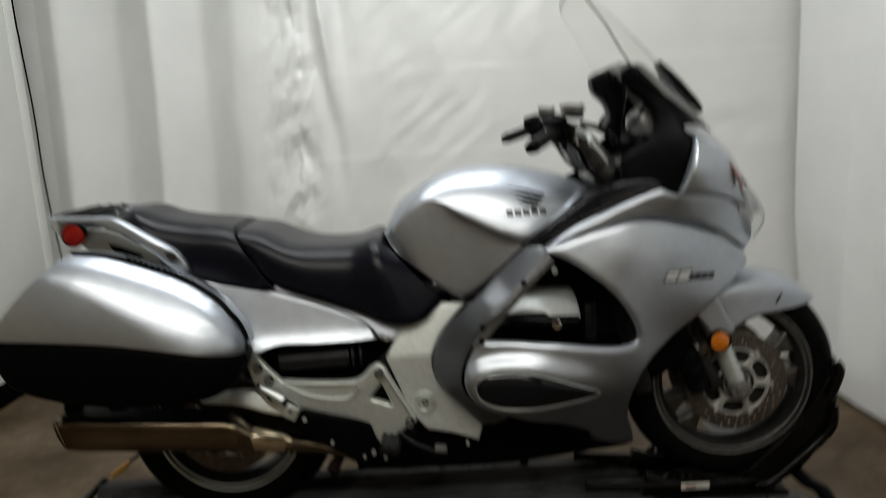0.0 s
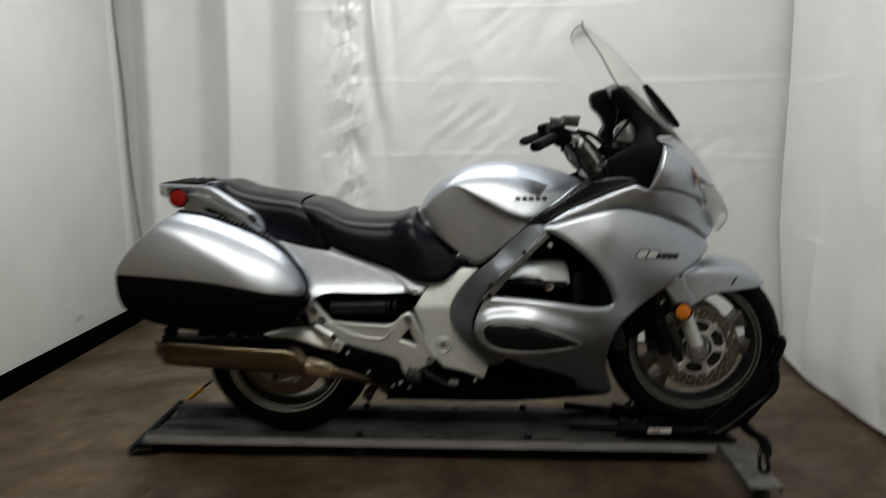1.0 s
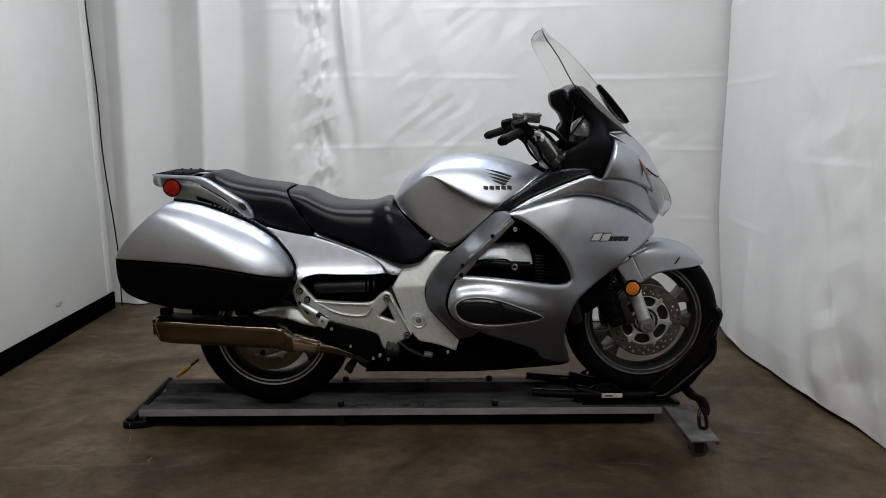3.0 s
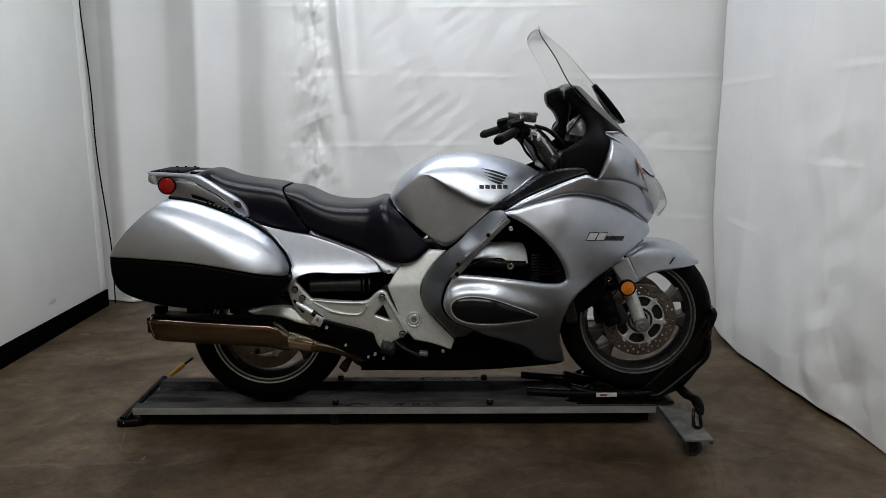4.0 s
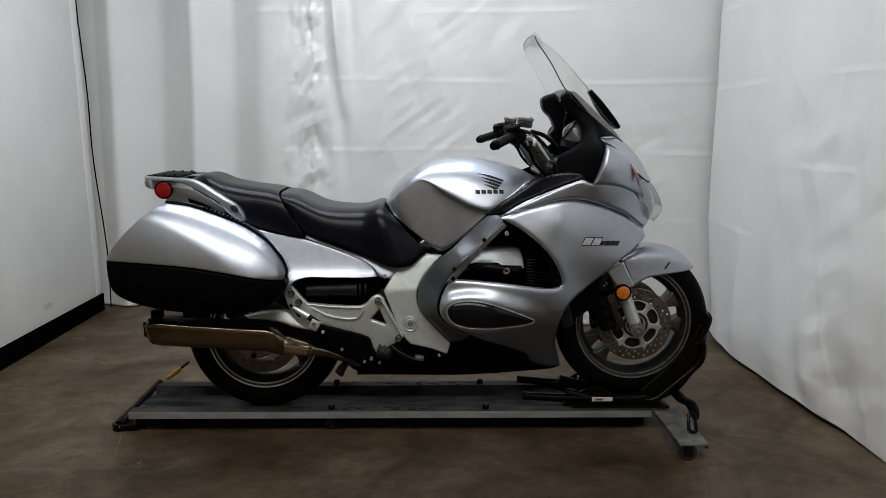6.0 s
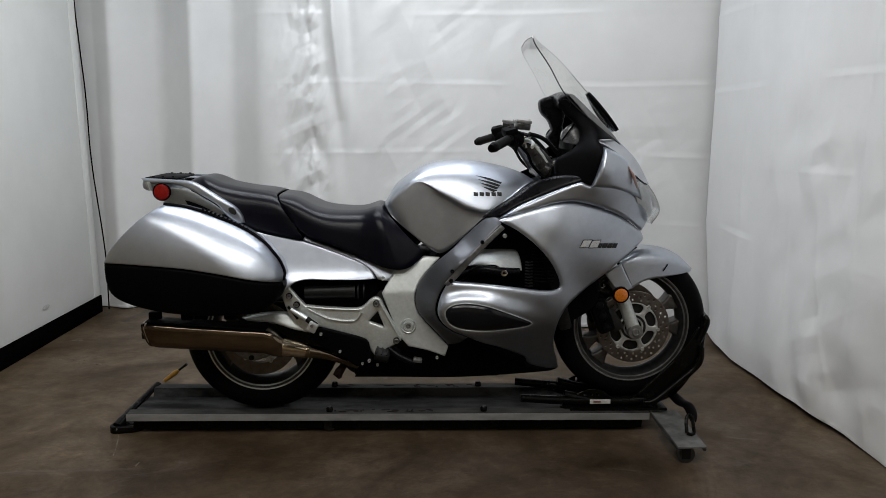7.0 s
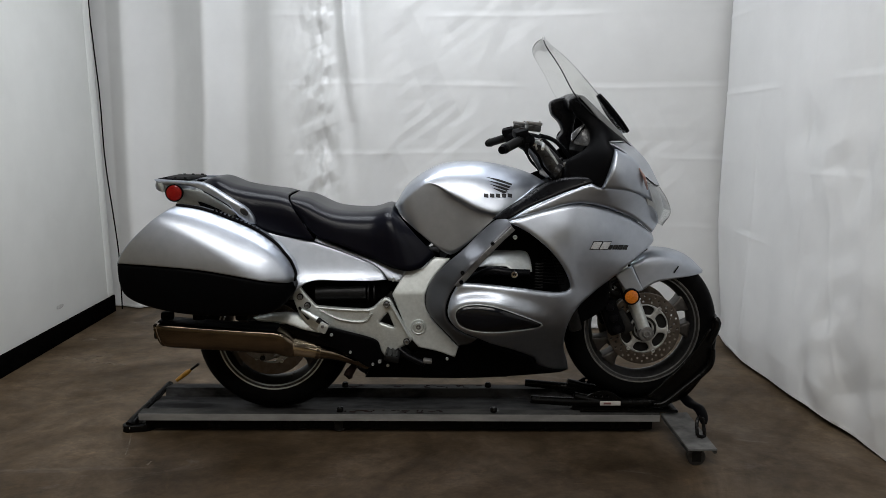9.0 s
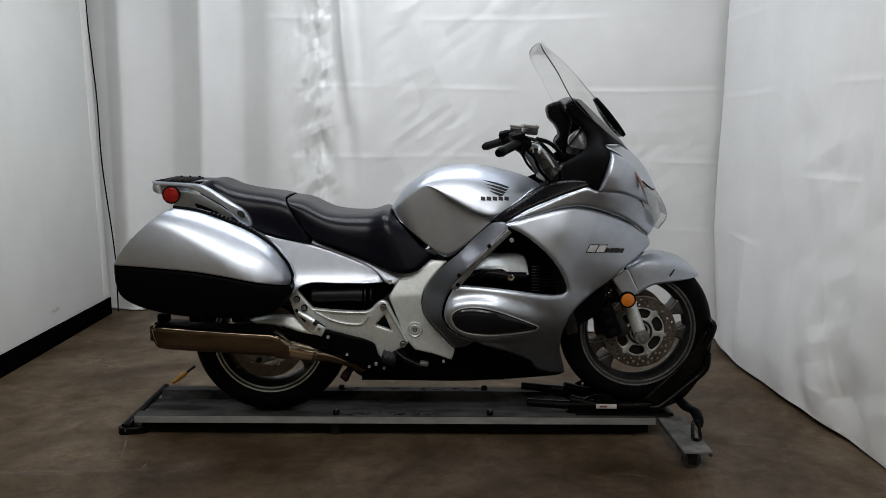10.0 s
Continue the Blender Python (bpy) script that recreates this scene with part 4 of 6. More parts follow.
fairing_form = [(0.174, 0.898, -0.315), (0.321, 0.946, -0.315), (0.467, 0.965, -0.3), (0.62, 0.914, -0.235), (0.75, 0.835, -0.145), (0.762, 0.805, -0.14), (0.563, 0.793, -0.27), (0.65, 0.723, -0.215), (0.408, 0.652, -0.315), (0.31, 0.815, -0.345), (-0.012, 0.663, -0.365), (0.186, 0.655, -0.375), (0.366, 0.638, -0.34), (0.065, 0.599, -0.362), (0.254, 0.55, -0.350), (0.13, 0.486, -0.342), (0.429, 0.512, -0.260), (0.428, 0.372, -0.135), (0.207, 0.386, -0.205), (0.42, 0.266, -0.06), (-0.017, 0.527, -0.345), (0.528, 0.629, -0.226), (0.391, 0.883, -0.338), (0.521, 0.878, -0.305), (0.338, 0.427, -0.205), (0.32, 0.318, -0.11)]
pad_edge = [(-0.018, 0.563), (-0.01, 0.587), (0.018, 0.602), (0.073, 0.607), (0.147, 0.594), (0.228, 0.562), (0.289, 0.53), (0.31, 0.511), (0.282, 0.499), (0.214, 0.496), (0.126, 0.498), (0.044, 0.505), (-0.001, 0.526)]
pad_loop = smooth_line(pad_edge, 0.006)
fairing_base = form_of(fairing_form, 0.004)


def fairing_at(q):
    """The fairing's smooth side with the pod that carries the crash pad swelling out of it."""
    q = np.asarray(q, float)
    far = np.where(inside(q, pad_loop), 0.0, reach(q, pad_loop))
    front = np.clip((q[:, 0] - 0.06) / 0.28, 0, 1)
    t = np.clip(1 - np.maximum(far - 0.006, 0) / (0.040 + 0.03 * front), 0, 1)
    return fairing_base(q) - (0.029 - 0.017 * front) * t * t * (3 - 2 * t)


fp = panel("side_fairing", fairing_edge, fairing_at, SILVER, bike, "silver painted side fairing panel", thick=0.008, soft=0.018, drop=0.012, step=0.010)
nose_side_edge = [(0.174, 0.9, 1), (0.248, 0.949), (0.336, 0.99), (0.414, 1.023), (0.471, 1.042), (0.503, 1.03), (0.543, 1.038), (0.612, 1.027), (0.676, 0.998), (0.728, 0.962), (0.77, 0.916), (0.783, 0.876), (0.752, 0.837, 1), (0.658, 0.901), (0.558, 0.943), (0.468, 0.966), (0.394, 0.963), (0.292, 0.934)]
nose_side_form = [(0.174, 0.9, -0.314), (0.248, 0.949, -0.312), (0.336, 0.99, -0.318), (0.471, 1.04, -0.336), (0.508, 1.025, -0.342), (0.676, 0.998, -0.255), (0.781, 0.891, -0.12), (0.752, 0.837, -0.150), (0.558, 0.943, -0.288), (0.468, 0.966, -0.318), (0.394, 0.963, -0.322), (0.292, 0.934, -0.319)]
panel("upper_fairing", nose_side_edge, form_of(nose_side_form, 0.004), SILVER, bike, "silver painted upper fairing panel", soft=0.015, drop=0.019)
strut_edge = [(0.13, 0.897), (0.175, 0.913), (0.187, 0.886, 1), (0.108, 0.811), (0.026, 0.729), (-0.018, 0.665), (-0.042, 0.615), (-0.052, 0.561), (-0.031, 0.511), (0.016, 0.474), (0.068, 0.456, 1), (0.04, 0.426), (-0.001, 0.409, 1), (-0.066, 0.485), (-0.115, 0.536), (-0.128, 0.58), (-0.12, 0.628), (-0.092, 0.683), (-0.031, 0.756), (0.051, 0.825)]
strut_form = [(0.169, 0.903, -0.3), (0.023, 0.784, -0.34), (-0.079, 0.644, -0.275), (-0.018, 0.665, -0.355), (-0.052, 0.561, -0.335), (-0.115, 0.536, -0.25), (-0.014, 0.418, -0.25), (-0.092, 0.683, -0.255), (0.051, 0.825, -0.27), (0.129, 0.89, -0.28), (0.108, 0.816, -0.35), (0.068, 0.456, -0.32)]
panel("fairing_infill", strut_edge, strut_form, GREY_METAL, bike, "dark grey metallic infill panel", soft=0.018, drop=0.014)
strut_lip_edge = [(0.186, 0.884, 1), (0.2, 0.871, 1), (0.15, 0.825), (0.08, 0.755), (0.019, 0.686), (-0.01, 0.666, 1), (-0.02, 0.674, 1), (0.026, 0.729), (0.108, 0.813)]
strut_lip_form = [(0.186, 0.884, -0.335), (0.108, 0.813, -0.355), (-0.01, 0.666, -0.37), (0.08, 0.755, -0.355)]
panel("infill_edge", strut_lip_edge, strut_lip_form, ALLOY_DARK, bike, "silver edge strip with bolts", soft=0.004, drop=0.003, thick=0.012, step=0.006)
for p in ((0.116, -0.36, 0.826), (0.008, -0.372, 0.721), (0.004, -0.372, 0.686)):
    bolt("strip_bolt", p, 0.0075, PLASTIC, bike)
for i, ob in enumerate(panel("bumper_pad", pad_edge, lambda q: fairing_at(q) - 0.010 * np.clip(reach(q, pad_loop) / 0.03, 0, 1) ** 0.7, PAD_BLACK, bike, "dark oval crash pad", soft=0.02, drop=0.010, lift=0.004)):
    loop = smooth_line(pad_edge, 0.012)
    yy = fairing_at(loop) - 0.002
    tube("pad_rim", [(x, y * (1 - 2 * i), z) for (x, z), y in zip(np.r_[loop, loop[:2]], np.r_[yy, yy[:2]])], 0.0019, ALLOY, ob, "thin bright rim", sides=8)
tank_trim_edge = [(0.122, 0.902, 1), (0.159, 0.934), (0.22, 0.975), (0.274, 1.01), (0.319, 1.037), (0.365, 1.054), (0.413, 1.063), (0.47, 1.063), (0.483, 1.046, 1), (0.412, 1.021), (0.337, 0.99), (0.25, 0.951), (0.199, 0.92), (0.173, 0.905, 1)]
tank_trim_form = [(0.122, 0.902, -0.26), (0.172, 0.957, -0.26), (0.295, 1.028, -0.265), (0.404, 1.069, -0.29), (0.483, 1.046, -0.335), (0.337, 0.99, -0.312), (0.25, 0.951, -0.306), (0.173, 0.905, -0.300)]
panel("tank_side_trim", tank_trim_edge, tank_trim_form, GLOSS_BLACK, bike, "black trim between tank and fairing", soft=0.012, drop=0.010)
side_plate_edge = [(-0.096, 0.742, 1), (-0.033, 0.737, 1), (-0.092, 0.674), (-0.122, 0.625), (-0.131, 0.579), (-0.116, 0.527), (-0.074, 0.474), (0, 0.395, 1), (-0.013, 0.354, 1), (-0.079, 0.378), (-0.155, 0.395, 1), (-0.192, 0.443), (-0.224, 0.523), (-0.256, 0.605, 1), (-0.231, 0.648), (-0.195, 0.7, 1), (-0.144, 0.706)]


def plate_y(q):
    """Flat below, folded back above a crease."""
    return -0.219 + 0.36 * np.clip(q[:, 1] - 0.606 - 0.05 * (q[:, 0] + 0.19), 0, 1)


panel("frame_plate", side_plate_edge, plate_y, SILVER_DIM, bike, "silver frame side plate", soft=0.008, drop=0.005)
piv = (-0.155, -0.222, 0.478)
lathe("pivot_cap", [(0.0001, -0.004), (0.008, -0.004), (0.010, -0.009), (0.017, -0.010), (0.020, -0.006), (0.021, -0.002), (0.027, -0.005), (0.030, 0.0), (0.030, 0.006)], piv, ALLOY, bike, "round swingarm pivot cap", n=36)
bolt("pivot_bolt", (piv[0], piv[1] - 0.003, piv[2]), 0.0095, ALLOY_DARK, bike, "grey pivot bolt", out=0.008)
bracket_edge = [(-0.645, 0.625, 1), (-0.615, 0.639, 1), (-0.581, 0.595), (-0.547, 0.558, 1), (-0.467, 0.552), (-0.359, 0.548), (-0.327, 0.557), (-0.301, 0.582), (-0.279, 0.593), (-0.26, 0.584), (-0.247, 0.558), (-0.217, 0.501), (-0.181, 0.436), (-0.192, 0.414), (-0.222, 0.398), (-0.253, 0.375), (-0.281, 0.357, 1), (-0.301, 0.386), (-0.316, 0.422, 1), (-0.383, 0.437), (-0.458, 0.461), (-0.497, 0.472), (-0.533, 0.449, 1), (-0.572, 0.473), (-0.605, 0.508), (-0.63, 0.566)]
bracket_form = [(-0.645, 0.625, -0.215), (-0.181, 0.436, -0.235), (-0.533, 0.449, -0.22), (-0.273, 0.547, -0.23), (-0.447, 0.501, -0.225)]
panel("peg_bracket", bracket_edge, bracket_form, ALLOY, bike, "cast alloy footpeg bracket", soft=0.010, drop=0.007, thick=0.014, step=0.008,
      holes=[[(-0.272, 0.536, 1), (-0.306, 0.497, 1), (-0.246, 0.476, 1)]])
for p in ((-0.276, -0.24, 0.569), (-0.2, -0.245, 0.424)):
    bolt("bracket_bolt", p, 0.011, ALLOY_DARK, bike, out=0.008)
    bolt("bolt_washer", (p[0], p[1] + 0.003, p[2]), 0.0128, PLASTIC, bike, out=0.006)
for p in ((-0.608, -0.225, 0.595), (-0.58, -0.228, 0.562)):
    bolt("bracket_bolt", p, 0.0095, ALLOY_DARK, bike, out=0.007)
    bolt("bolt_washer", (p[0], p[1] + 0.003, p[2]), 0.0125, PLASTIC, bike, out=0.005)
for s in (1, -1):
    k = np.array([1, s, 1])
    for name, pts in (("bracket_rib", ((-0.536, -0.226, 0.546), (-0.457, -0.23, 0.509), (-0.364, -0.232, 0.501), (-0.333, -0.234, 0.534))), ("bracket_edge", ((-0.54, -0.226, 0.555), (-0.445, -0.23, 0.547), (-0.342, -0.233, 0.545))), ("bracket_edge", ((-0.264, -0.238, 0.575), (-0.191, -0.242, 0.443)))):
        tube(name, [np.array(p) * k for p in pts], 0.0042, ALLOY, bike, sides=8)
bracket_low_edge = [(-0.802, 0.499, 1), (-0.712, 0.521), (-0.625, 0.52), (-0.581, 0.484), (-0.537, 0.446, 1), (-0.601, 0.46), (-0.677, 0.484), (-0.779, 0.488)]
bracket_low_form = [(-0.802, 0.499, -0.18), (-0.625, 0.52, -0.19), (-0.537, 0.446, -0.21), (-0.666, 0.496, -0.205)]
panel("lower_bracket", bracket_low_edge, bracket_low_form, ALLOY, bike, "cast alloy lower bracket", soft=0.012, drop=0.010, thick=0.01, step=0.008)
heel_guard_edge = [(-0.551, 0.429, 1), (-0.493, 0.472), (-0.401, 0.458), (-0.316, 0.428), (-0.3, 0.389), (-0.288, 0.347, 1), (-0.33, 0.319), (-0.362, 0.324), (-0.421, 0.368), (-0.491, 0.4)]
heel_guard_form = [(-0.551, 0.429, -0.22), (-0.316, 0.428, -0.245), (-0.362, 0.324, -0.235), (-0.445, 0.419, -0.25)]
panel("heel_guard", heel_guard_edge, heel_guard_form, PLASTIC, bike, "black heel guard", soft=0.010, drop=0.006, thick=0.01, step=0.008)
motor_side_edge = [(-0.628, 0.636), (-0.453, 0.64), (-0.255, 0.638, 1), (-0.277, 0.591), (-0.317, 0.561), (-0.355, 0.532), (-0.543, 0.537)]
motor_side_form = [(-0.628, 0.636, -0.15), (-0.255, 0.638, -0.15), (-0.455, 0.537, -0.15)]
panel("rear_shroud", motor_side_edge, motor_side_form, PLASTIC, bike, "matt black shroud under the seat cowl", thick=0.02)
for s in (1, -1):
    can = tube("shock_canister", [(-0.555, -0.168 * s, 0.598), (-0.36, -0.168 * s, 0.602)], 0.030, CANISTER, bike, "dark ribbed canister", sides=22)
    for i in range(2):
        x = -0.352 + i * 0.022
        tube("canister_rib", [(x, -0.168 * s, 0.602), (x + 0.006, -0.168 * s, 0.602)], 0.033, CANISTER, can, sides=22)
swing_dark_edge = [(-0.84, 0.475), (-0.548, 0.422), (-0.369, 0.39), (-0.234, 0.397), (-0.146, 0.293), (-0.238, 0.246), (-0.377, 0.239), (-0.465, 0.318), (-0.691, 0.375)]
swing_dark_form = [(-0.84, 0.475, -0.12), (-0.146, 0.293, -0.14), (-0.552, 0.381, -0.12)]
panel("swingarm", swing_dark_edge, swing_dark_form, ENGINE, bike, "dark swingarm", thick=0.05, soft=0.02, drop=0.015)
for s in (1, -1):
    k = np.array([1, s, 1])
    pa, pb = np.array((-0.6, -0.24, 0.547)) * k, np.array((-0.502, -0.265, 0.494)) * k
    peg = tube("pillion_peg", [pa, (pa + pb) / 2, pb], [0.008, 0.012, 0.012], ALLOY, bike, "folded pillion footpeg", sides=10)
    tube("peg_rubber", [pa * 0.35 + pb * 0.65 + np.array((0, -0.008 * s, 0.004)), pb + np.array((0.004, -0.008 * s, -0.002))], 0.011, GRIP, peg, sides=10)
    block("peg_hinge", Matrix.Translation(pb + np.array((-0.012, -0.006 * s, -0.006))) @ pose(0, 0, 0, 0, 28, 0), (0.036, 0.026, 0.040), ALLOY, peg, "cast hinge of the peg", bevel=0.005)
    tube("hinge_pin", [pb + np.array((-0.012, -0.030 * s, 0.002)), pb + np.array((-0.012, 0.004 * s, 0.002))], 0.006, ALLOY_DARK, peg, sides=10)
    tube("peg_slot", [np.array((-0.612, -0.229, 0.556)) * k, np.array((-0.575, -0.232, 0.508)) * k], 0.010, PLASTIC, bike, "dark slot behind the folded peg", sides=8, flat=0.4)
    pg = block("rider_peg", pose(-0.253, -0.278 * s, 0.380, 0, 14, 0), (0.056, 0.095, 0.026), GRIP, bike, "black rubber rider footpeg", bevel=0.007)
    for x in (-0.272, -0.253, -0.234):
        block("peg_tread", pose(x, -0.278 * s, 0.394 - 0.25 * (x + 0.253), 0, 14, 0), (0.007, 0.085, 0.006), GRIP, pg, bevel=0.002)
    pd = tube("brake_pedal", [np.array((-0.235, -0.22, 0.392)) * k, np.array((-0.19, -0.236, 0.362)) * k, np.array((-0.13, -0.246, 0.337)) * k], [0.013, 0.012, 0.011], GLOSS_BLACK, bike, "black foot pedal", sides=10)
    block("pedal_tip", pose(-0.119, -0.25 * s, 0.351, 0, 8, 0), (0.034, 0.034, 0.015), ALLOY_DARK, pd, bevel=0.004)
for p, r in (((-0.304, -0.248, 0.347), 0.0065), ((-0.272, -0.248, 0.331), 0.0055), ((-0.330, -0.246, 0.335), 0.005), ((-0.044, -0.235, 0.355), 0.0055)):
    bolt("cover_nut", p, r, CARRIER, bike, "small bright nut")
bolt("guard_bolt", (-0.487, -0.245, 0.452), 0.006, ALLOY, bike)
bolt("guard_bolt", (-0.415, -0.252, 0.385), 0.005, ALLOY, bike)

# seat cowl, tail and rack
cowl_edge = [(-0.786, 0.848, 1), (-0.663, 0.825), (-0.559, 0.801, 1), (-0.466, 0.77), (-0.359, 0.727), (-0.306, 0.694), (-0.278, 0.657, 1), (-0.337, 0.655), (-0.444, 0.657), (-0.571, 0.655), (-0.657, 0.593), (-0.724, 0.633), (-0.771, 0.757)]


def cowl_y(q):
    """Leans out towards its lower edge, where it flares a little more."""
    top = np.interp(q[:, 0], (-0.786, -0.559, -0.466, -0.359, -0.278), (0.848, 0.803, 0.772, 0.729, 0.662))
    low = np.clip(top - q[:, 1], 0, 0.2)
    return -0.182 - 0.27 * low - 0.014 * np.exp(-np.clip(q[:, 1] - 0.655, 0, 1) / 0.018)


panel("seat_cowl", cowl_edge, cowl_y, SILVER, bike, "silver painted seat cowl", soft=0.006, drop=0.004)
cowl_trim_edge = [(-0.551, 0.82, 1), (-0.448, 0.777), (-0.34, 0.738), (-0.253, 0.712), (-0.196, 0.699, 1), (-0.23, 0.648, 1), (-0.271, 0.655, 1), (-0.3, 0.69), (-0.359, 0.726), (-0.466, 0.77), (-0.557, 0.802, 1)]
cowl_trim_form = [(-0.551, 0.82, -0.165), (-0.448, 0.777, -0.168), (-0.196, 0.699, -0.178), (-0.252, 0.654, -0.198), (-0.466, 0.77, -0.176)]
panel("seat_cowl_trim", cowl_trim_edge, cowl_trim_form, SILVER, bike, "silver strip under the seat", soft=0.006, drop=0.004)
bolt("cowl_bolt", (-0.252, -0.205, 0.66), 0.008, ALLOY, bike)
tail_side_edge = [(-1.126, 1.004, 1), (-0.993, 0.996), (-0.939, 0.975), (-0.87, 0.927), (-0.793, 0.859, 1), (-0.842, 0.856), (-0.956, 0.89), (-1.048, 0.917), (-1.106, 0.933)]
tail_side_form = [(-1.126, 1.004, -0.13), (-0.793, 0.859, -0.16), (-1.011, 0.948, -0.135)]
panel("tail_cover", tail_side_edge, tail_side_form, SILVER_DIM, bike, "grey tail side cover", soft=0.008, drop=0.006)
grab_rail_edge = [(-1.17, 1.035, 1), (-1.082, 1.032), (-0.98, 1.027), (-0.934, 1.011), (-0.86, 0.968), (-0.808, 0.934), (-0.781, 0.899), (-0.774, 0.871, 1), (-0.799, 0.871), (-0.842, 0.905), (-0.869, 0.941), (-0.929, 0.976), (-0.991, 1.004), (-1.041, 1.014), (-1.105, 1.015), (-1.15, 1.019)]
grab_rail_form = [(-1.17, 1.037, -0.15), (-0.969, 1.026, -0.19), (-0.77, 0.879, -0.2), (-0.873, 0.939, -0.215)]
panel("grab_rail", grab_rail_edge, grab_rail_form, SILVER, bike, "silver grab rail", soft=0.009, drop=0.010, thick=0.022, step=0.007)
tube("far_grab_rail", [(-1.09, 0.19, 0.99), (-1.046, 0.20, 1.006), (-1.003, 0.205, 1.016), (-0.96, 0.205, 1.010), (-0.932, 0.205, 0.996), (-0.88, 0.205, 0.955)], [0.012, 0.013, 0.013, 0.013, 0.013, 0.012], SILVER, bike, "silver grab rail on the far side", sides=14)
rail_plug_edge = [(-0.825, 0.931), (-0.81, 0.933), (-0.798, 0.92), (-0.799, 0.907), (-0.811, 0.907), (-0.824, 0.918)]
rail_plug_form = [(-0.825, 0.931, -0.216), (-0.798, 0.92, -0.216), (-0.811, 0.907, -0.216)]
panel("rail_plug", rail_plug_edge, rail_plug_form, RISER, bike, "grey oval plug in the rail", soft=0.004, drop=0.002, thick=0.004, step=0.004, lift=0.003)
tail_dark_edge = [(-1.007, 0.951, 1), (-0.964, 0.942), (-0.912, 0.919, 1), (-0.917, 0.906, 1), (-0.988, 0.925)]
tail_dark_form = [(-1.007, 0.951, -0.142), (-0.912, 0.919, -0.155), (-0.917, 0.906, -0.155), (-0.988, 0.925, -0.145)]
panel("tail_slot", tail_dark_edge, tail_dark_form, PLASTIC, bike, "black slot in the tail cover", soft=0.003, drop=0.002, lift=0.003)
ra, rb = np.array((-1.164, -0.15, 1.031)), np.array((-1.045, -0.15, 1.031))
rk = block("luggage_rack", pose((ra[0] + rb[0]) / 2, 0, ra[2] + 0.001, 0, 0.5, 0), (rb[0] - ra[0], 0.25, 0.010), PLASTIC, bike, "black flat luggage rack", bevel=0.005)
for x in (ra[0] + 0.03, ra[0] * 0.45 + rb[0] * 0.55, rb[0] - 0.015):
    for y in (-0.11, 0.11):
        tube("rack_knob", [(x, y, ra[2] + 0.004), (x, y, ra[2] + 0.010)], [0.006, 0.0045], PLASTIC, rk, sides=10)
block("tail_tip", pose(-1.13, 0, 1.005, 0, 10, 0), (0.10, 0.24, 0.05), SILVER, bike, "silver tail end", bevel=0.018)
block("tail_lamp", pose(-1.13, 0, 0.965), (0.04, 0.08, 0.03), RED, bike, "red tail lamp", bevel=0.012)
for s in (1, -1):
    x, y, z = (-1.081, -0.185, 0.987)
    lathe("side_reflector", [(0.0001, -0.007 * s), (0.020, -0.006 * s), (0.028, -0.003 * s), (0.030, 0.0)], (x, y * s, z), RED, bike, "round red side reflector", n=36)
    lathe("reflector_base", [(0.029, -0.001 * s), (0.033, -0.003 * s), (0.034, 0.0), (0.030, 0.02 * s), (0.012, 0.06 * s)], (x, y * s, z), PLASTIC, bike, n=36)
    tube("rack_hook", [(-1.142, -0.152 * s, 1.022), (-1.138, -0.152 * s, 1.004), (-1.132, -0.152 * s, 0.988)], [0.011, 0.009, 0.005], ALLOY, bike, sides=8)

# tank and seats
tank_rear = [
    [(-0.249, 0, 0.934), (-0.25, -0.06, 0.931), (-0.246, -0.09, 0.928), (-0.241, -0.105, 0.923), (-0.236, -0.12, 0.916), (-0.231, -0.13, 0.906), (-0.218, -0.14, 0.889)],
    [(-0.187, 0, 1.021), (-0.196, -0.07, 1.01), (-0.207, -0.118, 0.986), (-0.209, -0.142, 0.966), (-0.2, -0.149, 0.945), (-0.178, -0.155, 0.902), (-0.14, -0.16, 0.824)],
    [(-0.074, 0, 1.084), (-0.087, -0.075, 1.079), (-0.109, -0.128, 1.054), (-0.12, -0.154, 1.032), (-0.113, -0.16, 1.013), (-0.096, -0.163, 0.929), (-0.061, -0.166, 0.763)],
    [(0.057, 0, 1.102), (0.042, -0.09, 1.095), (0.01, -0.155, 1.054), (-0.015, -0.188, 0.986), (-0.016, -0.174, 0.971), (-0.014, -0.166, 0.934), (-0.013, -0.17, 0.759)]]
tank_front = [
    [(0.182, 0, 1.086), (0.161, -0.09, 1.078), (0.123, -0.168, 1.027), (0.087, -0.212, 0.939), (0.082, -0.194, 0.924), (0.076, -0.186, 0.901), (0.068, -0.187, 0.832)],
    [(0.284, 0, 1.055), (0.261, -0.09, 1.047), (0.22, -0.165, 1.012), (0.172, -0.211, 0.934), (0.165, -0.2, 0.92), (0.152, -0.197, 0.909), (0.131, -0.196, 0.894)],
    [(0.349, 0, 1.019), (0.326, -0.07, 1.017), (0.306, -0.12, 1.014), (0.284, -0.155, 1.006), (0.264, -0.178, 0.995), (0.238, -0.19, 0.977), (0.215, -0.2, 0.963)]]
tank_rows = tank_rear + tank_front
tank, tank_pts = loft("fuel_tank", tank_rows, SILVER, bike, "silver painted fuel tank with dark wing emblem", 90, 60, 0.004, 60)
